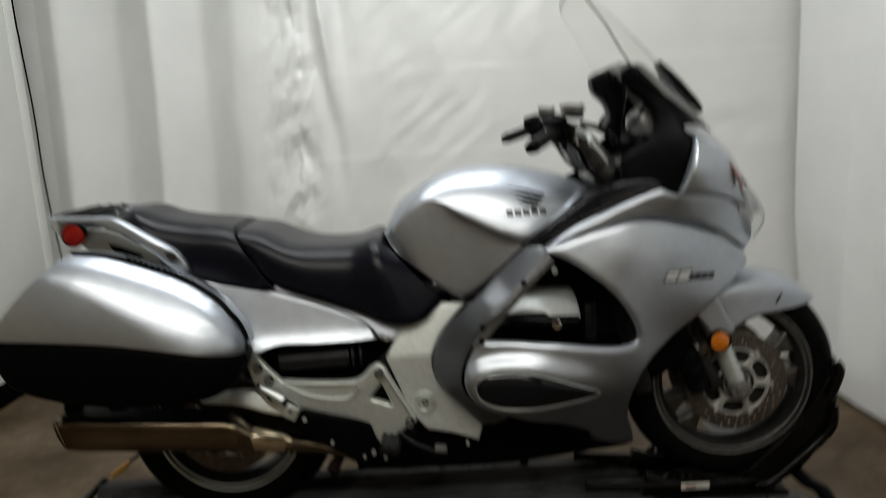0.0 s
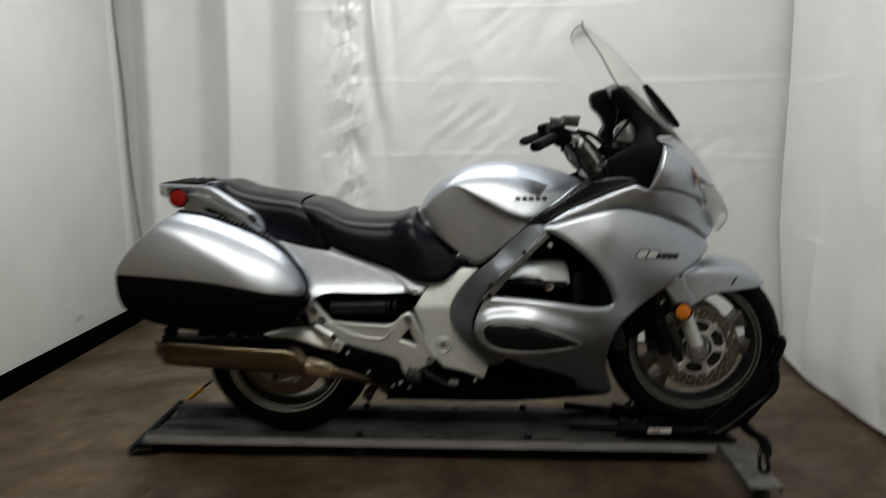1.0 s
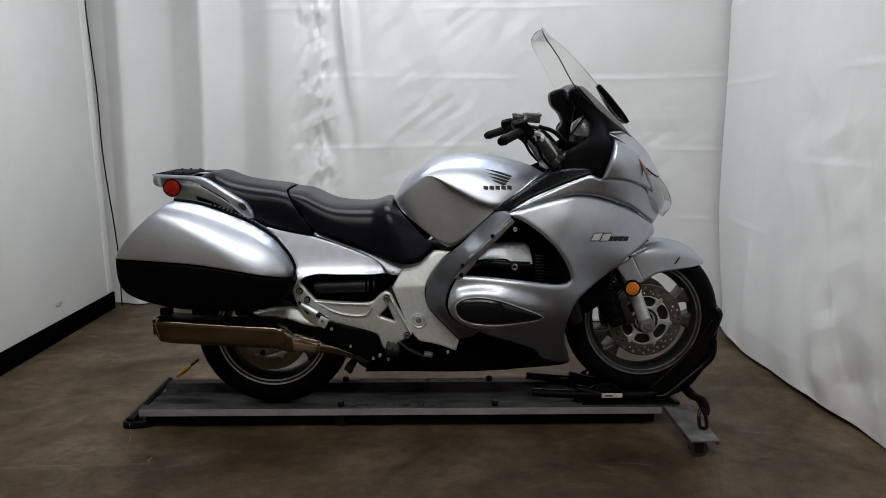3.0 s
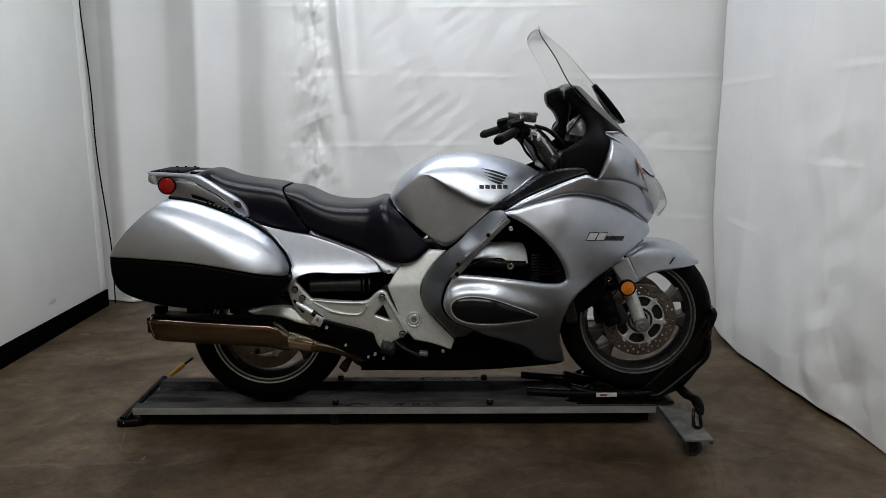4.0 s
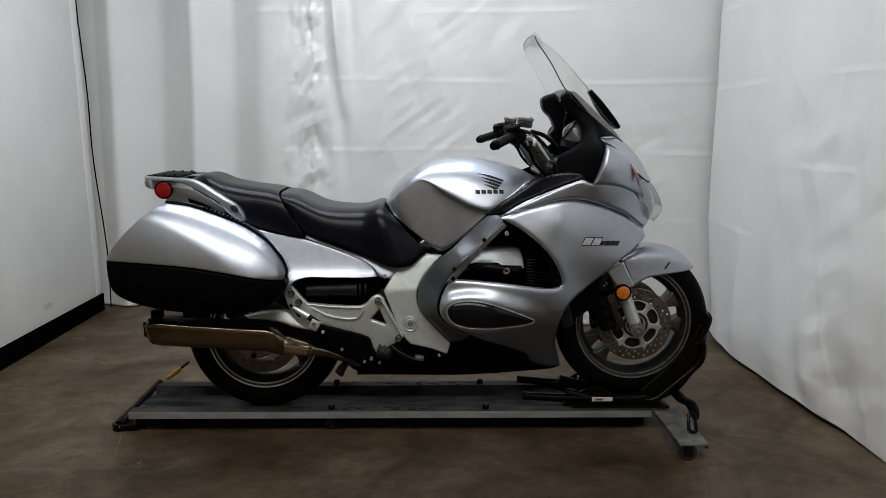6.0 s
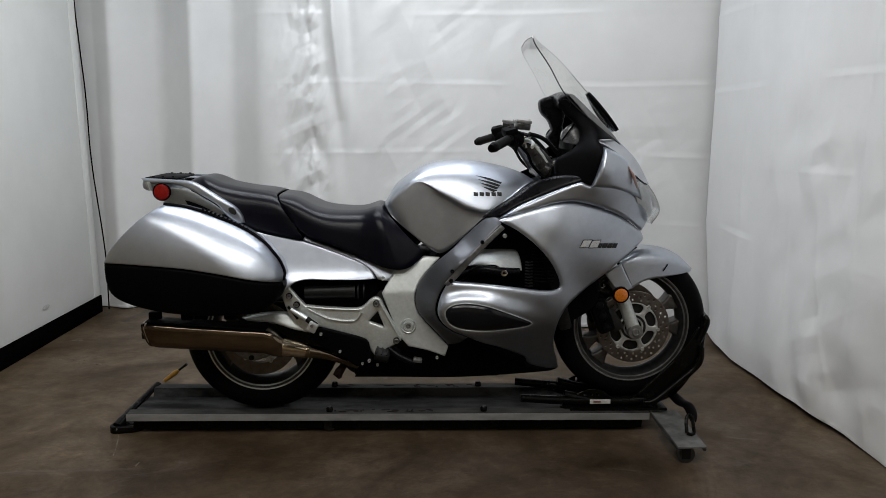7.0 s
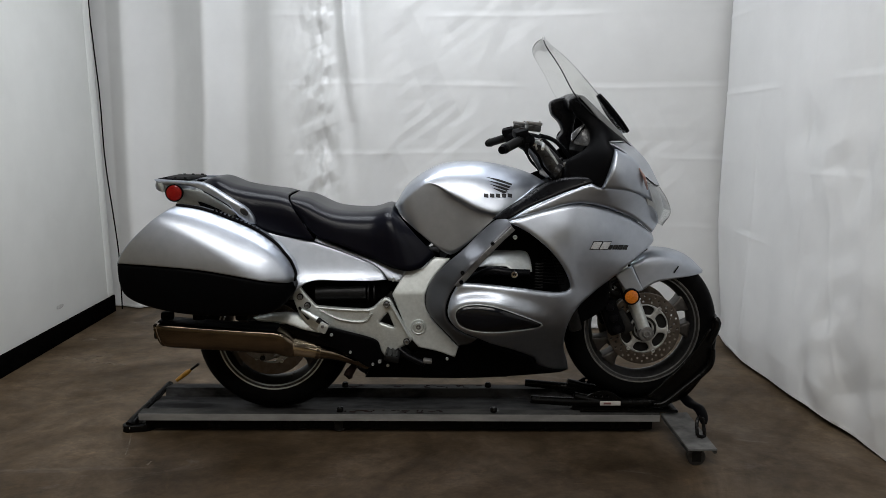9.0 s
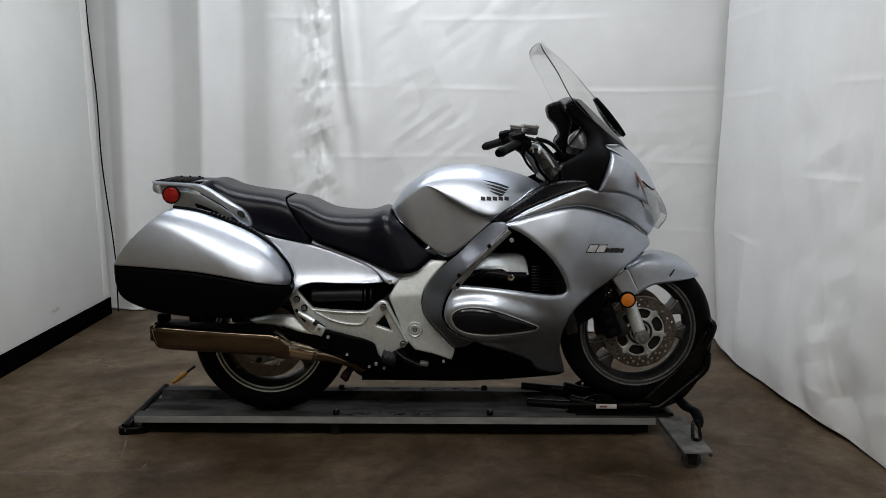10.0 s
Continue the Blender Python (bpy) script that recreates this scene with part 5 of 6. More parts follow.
rider_seat_rows = [
    [(-0.654, 0, 0.97), (-0.651, -0.1, 0.966), (-0.649, -0.15, 0.956), (-0.634, -0.165, 0.934)],
    [(-0.588, 0, 0.961), (-0.592, -0.12, 0.944), (-0.598, -0.165, 0.921), (-0.553, -0.19, 0.831)],
    [(-0.487, 0, 0.918), (-0.491, -0.15, 0.895), (-0.486, -0.19, 0.861), (-0.45, -0.2, 0.791)],
    [(-0.351, 0, 0.909), (-0.357, -0.15, 0.886), (-0.349, -0.19, 0.841), (-0.333, -0.195, 0.74)],
    [(-0.278, 0, 0.927), (-0.29, -0.1, 0.913), (-0.258, -0.222, 0.824), (-0.226, -0.19, 0.701)],
    [(-0.251, 0, 0.916), (-0.223, -0.12, 0.887), (-0.173, -0.205, 0.8), (-0.15, -0.19, 0.704)],
    [(-0.24, 0, 0.902), (-0.184, -0.12, 0.845), (-0.133, -0.165, 0.798), (-0.096, -0.18, 0.755)]]


def padded(rows, square=4.4):
    """Each row becomes a full, even section from the middle of the top down to the lower edge."""
    out = []
    for row in rows:
        top, low = np.array(row[0], float), np.array(row[-1], float)
        half = max(-p[1] for p in row)
        line = []
        for a in np.linspace(0, math.pi / 2, 11):
            c, k = max(math.cos(a), 0) ** (2 / square), math.sin(a) ** (2 / square)
            line.append((low[0] + (top[0] - low[0]) * c, -half * k, low[2] + (top[2] - low[2]) * c))
        out.append(line)
    return out


loft("rider_seat", padded(rider_seat_rows), VINYL, bike, "black vinyl rider seat", 70, 44, 0.006, 60)
pillion_seat_rows = [
    [(-1.022, 0, 1.013), (-1.005, -0.07, 1.012), (-0.985, -0.11, 1.004), (-0.901, -0.13, 0.925)],
    [(-0.948, 0, 1.038), (-0.938, -0.12, 1.016), (-0.919, -0.15, 0.984), (-0.834, -0.165, 0.869)],
    [(-0.869, 0, 1.011), (-0.861, -0.14, 0.996), (-0.846, -0.168, 0.964), (-0.773, -0.175, 0.844)],
    [(-0.791, 0, 0.995), (-0.779, -0.15, 0.982), (-0.764, -0.178, 0.944), (-0.695, -0.18, 0.827)],
    [(-0.703, 0, 0.984), (-0.685, -0.15, 0.971), (-0.657, -0.182, 0.931), (-0.58, -0.19, 0.809)],
    [(-0.665, 0, 0.975), (-0.655, -0.13, 0.965), (-0.633, -0.17, 0.936), (-0.556, -0.19, 0.815)]]
loft("pillion_seat", padded(pillion_seat_rows), VINYL, bike, "black vinyl pillion seat", 60, 40, 0.006, 60)

# handlebars
for s in (1, -1):
    k = np.array([1, s, 1])
    ge, gi, sw, bi = (np.array(p) * k for p in ((0.148, -0.385, 1.165), (0.219, -0.27, 1.193), (0.245, -0.24, 1.192), (0.306, -0.16, 1.18)))
    bar = tube("handlebar", [gi, sw, bi, np.array((0.36, -0.13, 1.13)) * k], 0.011, CHROME, bike, "metal handlebar", sides=14)
    tube("grip", [ge, ge + (gi - ge) * 0.06, ge + (gi - ge) * 0.1, gi], [0.016, 0.019, 0.0175, 0.0175], GRIP, bar, "black rubber grip", sides=18)
    tube("bar_end", [ge - (gi - ge) * 0.12, ge - (gi - ge) * 0.02], [0.014, 0.017], PLASTIC, bar, sides=16)
    tube("switch_box", [gi, (gi + sw) / 2, sw + (sw - gi) * 0.3], [0.024, 0.034, 0.028], PLASTIC, bar, "black switch housing", sides=14)
    rv = np.array((0.266, -0.25, 1.241)) * k
    res = block("fluid_reservoir", Matrix.Translation(rv + np.array((0.0, 0, -0.003))) @ pose(0, 0, 0, 0, 6, 8 * s), (0.050, 0.048, 0.026), RISER, bar, "dark brake fluid reservoir", bevel=0.006)
    block("reservoir_cap", Matrix.Translation(rv + np.array((0.001, 0, 0.013))) @ pose(0, 0, 0, 0, 6, 8 * s), (0.055, 0.053, 0.012), ALLOY_DARK, bar, "grey reservoir cap", bevel=0.004)
    for dx, dy in ((-0.022, -0.018), (0.022, -0.018)):
        tube("cap_screw", [rv + np.array((dx, dy * s, 0.018)), rv + np.array((dx, dy * s, 0.0215))], 0.004, CHROME, bar, sides=8)
    block("switch_cluster", Matrix.Translation(gi * 0.55 + sw * 0.45 + np.array((-0.012, 0, 0.026))) @ pose(0, 0, 0, 10, -14, 10 * s), (0.050, 0.060, 0.030), PLASTIC, bar, "black switch cluster", bevel=0.008)
    block("kill_switch", Matrix.Translation(gi * 0.4 + sw * 0.6 + np.array((-0.010, 0, 0.041))), (0.022, 0.016, 0.008), RUST, bar, "dull red switch", bevel=0.003)
    tube("grip_ring", [gi - (gi - ge) * 0.16, gi - (gi - ge) * 0.12], 0.019, GRIP, bar, "thin collar on the grip", sides=18)
    tube("clamp_bolt", [bi + np.array((-0.03, -0.03 * s, 0.0)), bi + np.array((-0.03, -0.045 * s, 0.0))], 0.009, CHROME, bar, sides=10)
    lb = np.array((0.251, -0.26, 1.188)) * k
    tube("hand_lever", [lb + np.array((0.03, 0.02 * s, 0)), lb + np.array((0.045, -0.05 * s, -0.008)), lb + np.array((0.03, -0.15 * s, -0.02))], [0.008, 0.007, 0.006], ALLOY, bar, "grey hand lever", sides=10)
    tube("lever_pivot", [lb + np.array((-0.012, -0.04 * s, -0.005)), np.array((0.237, -0.3, 1.145)) * k], [0.008, 0.005], PLASTIC, bar, sides=8)
    block("switch_button", Matrix.Translation(gi * 0.5 + sw * 0.5 + np.array((-0.024, 0, 0.008))), (0.016, 0.05, 0.018), RED if s == 1 else PLASTIC, bar, bevel=0.003)
    rt, rl = np.array((0.299, -0.13, 1.175)) * k, np.array((0.389, -0.13, 1.057)) * k
    ris = tube("bar_riser", [rt + np.array((-0.012, 0, 0.008)), rt * 0.6 + rl * 0.4, rl], [0.024, 0.033, 0.040], RISER, bike, "dark grey cast handlebar riser", sides=16)
    tube("riser_rib", [rt + np.array((0.01, -0.022 * s, 0.012)), (rt + rl) / 2 + np.array((0.01, -0.026 * s, 0.012)), rl + np.array((0.01, -0.03 * s, 0))], [0.006, 0.007, 0.008], ALLOY, ris, sides=8)
    tube("clutch_hose", [bi + np.array((-0.01, -0.05 * s, 0.03)), bi + np.array((0.05, -0.02 * s, 0.01)), bi + np.array((0.11, 0.0, -0.05)), bi + np.array((0.14, 0.03 * s, -0.12))], 0.008, GLOSS_BLACK, bike, "black control hose", sides=10)
    tube("riser_clamp", [rl * 0.8 + rt * 0.2 + np.array((-0.01, -0.03 * s, 0.0)), rl + np.array((-0.01, -0.034 * s, 0.012))], [0.030, 0.030], RISER, ris, sides=16)
    tube("fork_cap", [rl + np.array((0.035, 0, -0.01)), rl + np.array((0.022, 0, 0.05))], [0.027, 0.026], ALLOY_DARK, bike, "grey fork cap", sides=18)
    tube("cap_ring", [rl + np.array((0.025, 0, 0.036)), rl + np.array((0.023, 0, 0.044))], [0.0285, 0.0285], CHROME, bike, sides=18)
    tube("bar_cable_end", [np.array((0, 0, -0.052)) + bi + np.array((-0.018, -0.04 * s, 0.03)), bi + np.array((-0.022, -0.04 * s, 0.0)), bi + np.array((0.0, -0.04 * s, 0.022))], [0.0035, 0.003, 0.0025], STICKER, bike, "pale cable end", sides=8)
    tube("throttle_cable", [sw + np.array((0.0, 0.01 * s, -0.01)), sw + np.array((0.045, 0.03 * s, -0.055)), sw + np.array((0.07, 0.06 * s, -0.10)), sw + np.array((0.13, 0.10 * s, -0.16))], 0.006, PLASTIC, bike, "black control cable", sides=8)
block("top_yoke", pose(0.385, 0, 1.045, 0, 25, 0), (0.09, 0.26, 0.04), RISER, bike, "dark grey cast top yoke", bevel=0.012)
tube("ignition_key", [(0.40, -0.10, 1.075), (0.435, -0.115, 1.082)], 0.006, CHROME, bike, sides=8)

# screen, cockpit and nose
dash_cheek_edge = [(0.402, 1.335), (0.441, 1.35), (0.477, 1.319), (0.534, 1.256), (0.613, 1.192, 1), (0.537, 1.191), (0.556, 1.166, 1), (0.538, 1.108), (0.512, 1.026, 1), (0.479, 1.037), (0.416, 1.05), (0.39, 1.065), (0.395, 1.116), (0.434, 1.144), (0.47, 1.173), (0.482, 1.213), (0.463, 1.252), (0.425, 1.286)]
dash_cheek_form = [(0.419, 1.331, -0.22), (0.534, 1.256, -0.23), (0.556, 1.166, -0.33), (0.512, 1.026, -0.345), (0.397, 1.066, -0.27), (0.472, 1.209, -0.235), (0.613, 1.192, -0.2)]
panel("cockpit_cheek", dash_cheek_edge, dash_cheek_form, PLASTIC, bike, "matt black cockpit side panel", soft=0.014, drop=0.012, thick=0.016)
block("dashboard", pose(0.52, 0, 1.13, 0, -50, 0), (0.07, 0.36, 0.14), PLASTIC, bike, "black instrument panel", bevel=0.03)
tube("cockpit_hood", [(0.422, -0.215, 1.315), (0.432, -0.17, 1.328), (0.440, -0.08, 1.335), (0.443, 0, 1.337), (0.440, 0.08, 1.335), (0.432, 0.17, 1.328), (0.422, 0.215, 1.315)], [0.022, 0.030, 0.033, 0.034, 0.033, 0.030, 0.022], GLOSS_BLACK, bike, "black padded cockpit hood", sides=18)
block("cockpit_floor", pose(0.50, 0, 1.06, 0, -8, 0), (0.22, 0.44, 0.10), PLASTIC, bike, "black cockpit tray", bevel=0.03)
hood_side_edge = [(0.36, 1.33), (0.377, 1.347), (0.408, 1.354), (0.444, 1.345), (0.458, 1.293), (0.452, 1.241), (0.441, 1.184), (0.436, 1.135), (0.415, 1.161), (0.396, 1.194), (0.411, 1.223), (0.396, 1.26), (0.369, 1.289)]
hood_side_form = [(0.36, 1.33, -0.03), (0.444, 1.345, -0.03), (0.396, 1.194, -0.03), (0.436, 1.135, -0.03), (0.421, 1.26, -0.035)]
panel("cockpit_inner_side", hood_side_edge, hood_side_form, GLOSS_BLACK, bike, "matt black inner cockpit moulding", soft=0.012, drop=0.010, thick=0.06, step=0.008, both=False)
inst_edge = [(0.425, 1.22), (0.473, 1.252), (0.49, 1.216), (0.487, 1.175), (0.448, 1.175), (0.419, 1.187)]
inst_form = [(0.425, 1.22, -0.17), (0.473, 1.252, -0.17), (0.487, 1.175, -0.2), (0.419, 1.187, -0.2)]
panel("instrument_cover", inst_edge, inst_form, mat("instrument_glass", (0.05, 0.051, 0.053), (0.075, 0.076, 0.078), 0.3), bike, "grey instrument cover", soft=0.006, drop=0.004, step=0.008)
rib = [(x, y - 0.006, z) for x, z, y in (inst_form[3], inst_form[1])]
tube("cover_rib", rib, 0.003, PLASTIC, bike, sides=6)
screen_base_edge = [(0.434, 1.358, 1), (0.459, 1.354), (0.538, 1.283), (0.625, 1.204), (0.647, 1.174, 1), (0.593, 1.2), (0.526, 1.258), (0.474, 1.315)]
screen_base_form = [(0.434, 1.358, -0.215), (0.538, 1.283, -0.2), (0.647, 1.174, -0.16), (0.526, 1.258, -0.22)]
panel("screen_base", screen_base_edge, screen_base_form, SMOKE, bike, "smoky grey lower screen strip", soft=0.006, drop=0.003, thick=0.004, step=0.008)
windscreen_rows = [
    [(0.332, 0, 1.584), (0.314, -0.1, 1.577), (0.306, -0.175, 1.557)],
    [(0.359, 0, 1.558), (0.329, -0.12, 1.546), (0.316, -0.195, 1.529)],
    [(0.44, 0, 1.49), (0.397, -0.13, 1.471), (0.363, -0.215, 1.457)],
    [(0.537, 0, 1.386), (0.488, -0.14, 1.371), (0.428, -0.225, 1.348)],
    [(0.621, 0, 1.29), (0.579, -0.13, 1.277), (0.531, -0.215, 1.256)],
    [(0.673, 0, 1.219), (0.654, -0.1, 1.207), (0.649, -0.16, 1.172)]]
scr, _ = loft("windscreen", windscreen_rows, SCREEN, bike, "tall clear windscreen with a dark edge", 50, 36, 0.0)
G = spline_grid(windscreen_rows, 60, 12)
for s in (1, -1):
    tube("screen_edge", G[:, -1] * np.array([1, s, 1]), 0.0021 if s == 1 else 0.0006, DECAL if s == 1 else SCREEN_GREY, scr, "dark edge of the screen" if s == 1 else "dull edge of the screen", sides=6)
tube("screen_top_edge", np.r_[G[0, ::-1], (G[0] * np.array([1, -1, 1]))[1:]], 0.0018, SCREEN_GREY, scr, "dull grey top edge", sides=6)
gar = [[(p[0] + 0.010, y, p[2] - 0.014) for y in (0, -0.06, -0.115)] for p in [G[i, 0] for i in (36, 41, 46, 51, 56)]]
for i, row in enumerate(gar):
    w = (0.2, 0.55, 0.7, 0.65, 0.3)[i]
    gar[i] = [(x - abs(y * w) ** 2 * 1.9, y * w, z) for x, y, z in row]
loft("screen_garnish", gar, PLASTIC, bike, "black screen vent cover", 30, 16, 0.012)
nose_rows = [
    [(0.677, 0, 1.183), (0.608, -0.15, 1.18), (0.524, -0.28, 1.193)],
    [(0.755, 0, 1.103), (0.684, -0.15, 1.12), (0.597, -0.3, 1.149)],
    [(0.81, 0, 1.008), (0.744, -0.15, 1.028), (0.671, -0.29, 1.067)]]
loft("nose_cowl", nose_rows, SILVER, bike, "silver painted nose cowl", 40, 36, 0.005)
headlight_rows = [
    [(0.812, 0, 1.003), (0.747, -0.15, 1.024), (0.679, -0.285, 1.059)],
    [(0.845, 0, 0.953), (0.78, -0.15, 0.976), (0.709, -0.26, 1.003)],
    [(0.861, 0, 0.898), (0.799, -0.13, 0.921), (0.747, -0.2, 0.946)],
    [(0.831, 0, 0.847), (0.787, -0.11, 0.866), (0.764, -0.15, 0.884)]]
loft("headlight", headlight_rows, LENS, bike, "clear headlight lens", 40, 36, 0.0)
G = spline_grid(headlight_rows, 40, 12)
tube("lens_edge", G[:, 0], 0.0016, SCREEN_GREY, bike, "dull edge of the headlight lens", sides=6)
for s in (1, -1):
    tube("lens_seam", G[0, 2:] * np.array([1, s, 1]) + np.array((0.001, -0.001 * s, 0.002)), 0.0022, PLASTIC, bike, "dark seam above the headlight", sides=6)
inner = [[(x - 0.012 - 0.01 * i, y * 0.97, z - 0.004) for x, y, z in row] for i, row in enumerate(headlight_rows)]
loft("headlight_reflector", inner, mat("pale_reflector", (0.62, 0.63, 0.64), (0.70, 0.71, 0.72), 0.35, 0.25), bike, "pale silver headlight reflector", 24, 20, 0.003)
mirror_edge = [(0.549, 1.167, 1), (0.582, 1.153), (0.621, 1.134), (0.649, 1.104), (0.673, 1.06), (0.712, 1.002), (0.73, 0.965, 1), (0.669, 0.994), (0.59, 1.018), (0.506, 1.026, 1), (0.522, 1.067), (0.536, 1.113)]
mirror_form = [(0.549, 1.167, -0.36), (0.621, 1.134, -0.335), (0.506, 1.026, -0.37), (0.715, 0.991, -0.24), (0.568, 1.083, -0.378), (0.653, 1.069, -0.325)]
for i, ob in enumerate(panel("mirror", mirror_edge, mirror_form, SILVER, bike, "silver mirror housing with turn signal", soft=0.014, drop=0.016, thick=0.03)):
    k = np.array([1, 1 - 2 * i, 1])
    tube("turn_signal", [np.array((0.640, -0.334, 1.098)) * k, np.array((0.662, -0.326, 1.062)) * k, np.array((0.682, -0.303, 1.018)) * k], [0.003, 0.008, 0.003], SIGNAL, ob, "pale red signal lens", sides=12, flat=0.6)

# side cases
lid_edge = [(-1.234, 0.751, 1), (-1.218, 0.786), (-1.188, 0.826), (-1.146, 0.869), (-1.099, 0.911), (-1.045, 0.949, 1), (-0.97, 0.938), (-0.891, 0.913), (-0.81, 0.88), (-0.736, 0.842), (-0.676, 0.798), (-0.632, 0.746), (-0.611, 0.697), (-0.617, 0.672, 1), (-0.728, 0.694), (-0.841, 0.716), (-0.96, 0.734), (-1.102, 0.745)]
tub_edge = [(-1.238, 0.748, 1), (-1.104, 0.742), (-0.962, 0.731), (-0.842, 0.713), (-0.729, 0.691), (-0.618, 0.669, 1), (-0.611, 0.649), (-0.633, 0.604), (-0.68, 0.569), (-0.74, 0.555), (-0.877, 0.55), (-0.98, 0.555), (-1.076, 0.568), (-1.162, 0.59), (-1.22, 0.619), (-1.242, 0.66)]
rear_line = smooth_line(lid_edge[:6], 0.005, False)
front_line = smooth_line([(2 * lid_edge[5][0] - lid_edge[7][0] - 0.06, lid_edge[5][1] + 0.02)] + [q[:2] for q in lid_edge[5:14]], 0.005, False)
seam_line = smooth_line([lid_edge[0]] + lid_edge[:12:-1], 0.006, False)
floor_line = smooth_line(tub_edge[5:] + tub_edge[:1], 0.006, False)


def along_x(line, x):
    o = np.argsort(line[:, 0])
    return np.interp(x, line[o, 0], line[o, 1])


def swell(q, line, span):
    """0 on the line, rising softly to 1 at span from it."""
    d = np.sqrt(((q[:, None] - line[None]) ** 2).sum(-1)).min(1)
    return 0.3 * (1 - (1 - np.clip(d / 0.025, 0, 1)) ** 2) + 0.7 * (1 - (1 - np.clip(d / span, 0, 1)) ** 2)


def lid_y(q):
    rear = np.clip((-1.0 - q[:, 0]) / 0.24, 0, 1)
    ahead = np.clip((q[:, 0] + 1.08) / 0.30, 0, 1)
    edge = 0.036 + 0.050 * ahead
    h = np.clip(q[:, 1] - along_x(seam_line, q[:, 0]), 0, 0.25)
    return -0.400 + edge + 0.020 * rear ** 1.5 + 0.06 * h + 1.0 * h * h - edge * (0.95 + 0.05 * swell(q, rear_line, 0.04)) * swell(q, front_line, 0.060 + 0.085 * ahead)


def tub_y(q):
    x, z = q[:, 0], q[:, 1]
    zs, zb = along_x(seam_line, x), along_x(floor_line, x)
    t = np.clip((zs - z) / np.maximum(zs - zb, 0.03), 0, 1)
    at_seam = lid_y(np.c_[x, zs])
    return at_seam + 0.006 + 0.30 * (-0.28 - at_seam) * t ** 2.4


tub = panel("side_case", tub_edge, tub_y, PLASTIC, bike, "hard side case with silver lid and black base", soft=0.012, drop=0.012, thick=0.10, step=0.012)
for i, ob in enumerate(tub):
    V, F = sheet(lid_edge, lid_y, 0.09, 0.005, 0.003, 0.009)
    if i:
        V, F = V * np.array([1, -1, 1]), [f[::-1] for f in F]
    mesh_object("case_lid", V, F, SILVER, ob, "silver painted case lid")
    loop = smooth_line(lid_edge[5:14], 0.03, False)
    yy = lid_y(loop) + 0.016
    tube("case_seal", [(x + 0.003, y * (1 - 2 * i), z + 0.004) for (x, z), y in zip(loop, yy)], 0.006, PLASTIC, ob, "black rubber seal", sides=8)
    for r in range(12):
        u = r / 11
        x, z = -0.905 + 0.155 * u, 0.926 - 0.062 * u - 0.012 * u * u
        block("seal_rib", pose(x, (lid_y(np.array([(x, z)]))[0] + 0.026) * (1 - 2 * i), z + 0.003, 0, 22, 0), (0.005, 0.020, 0.016), PLASTIC, ob, bevel=0.001)
    for x in (-1.10, -0.98, -0.82):
        block("case_foot", pose(x, -0.27 * (1 - 2 * i), 0.532), (0.045, 0.03, 0.03), PLASTIC, ob, bevel=0.006)

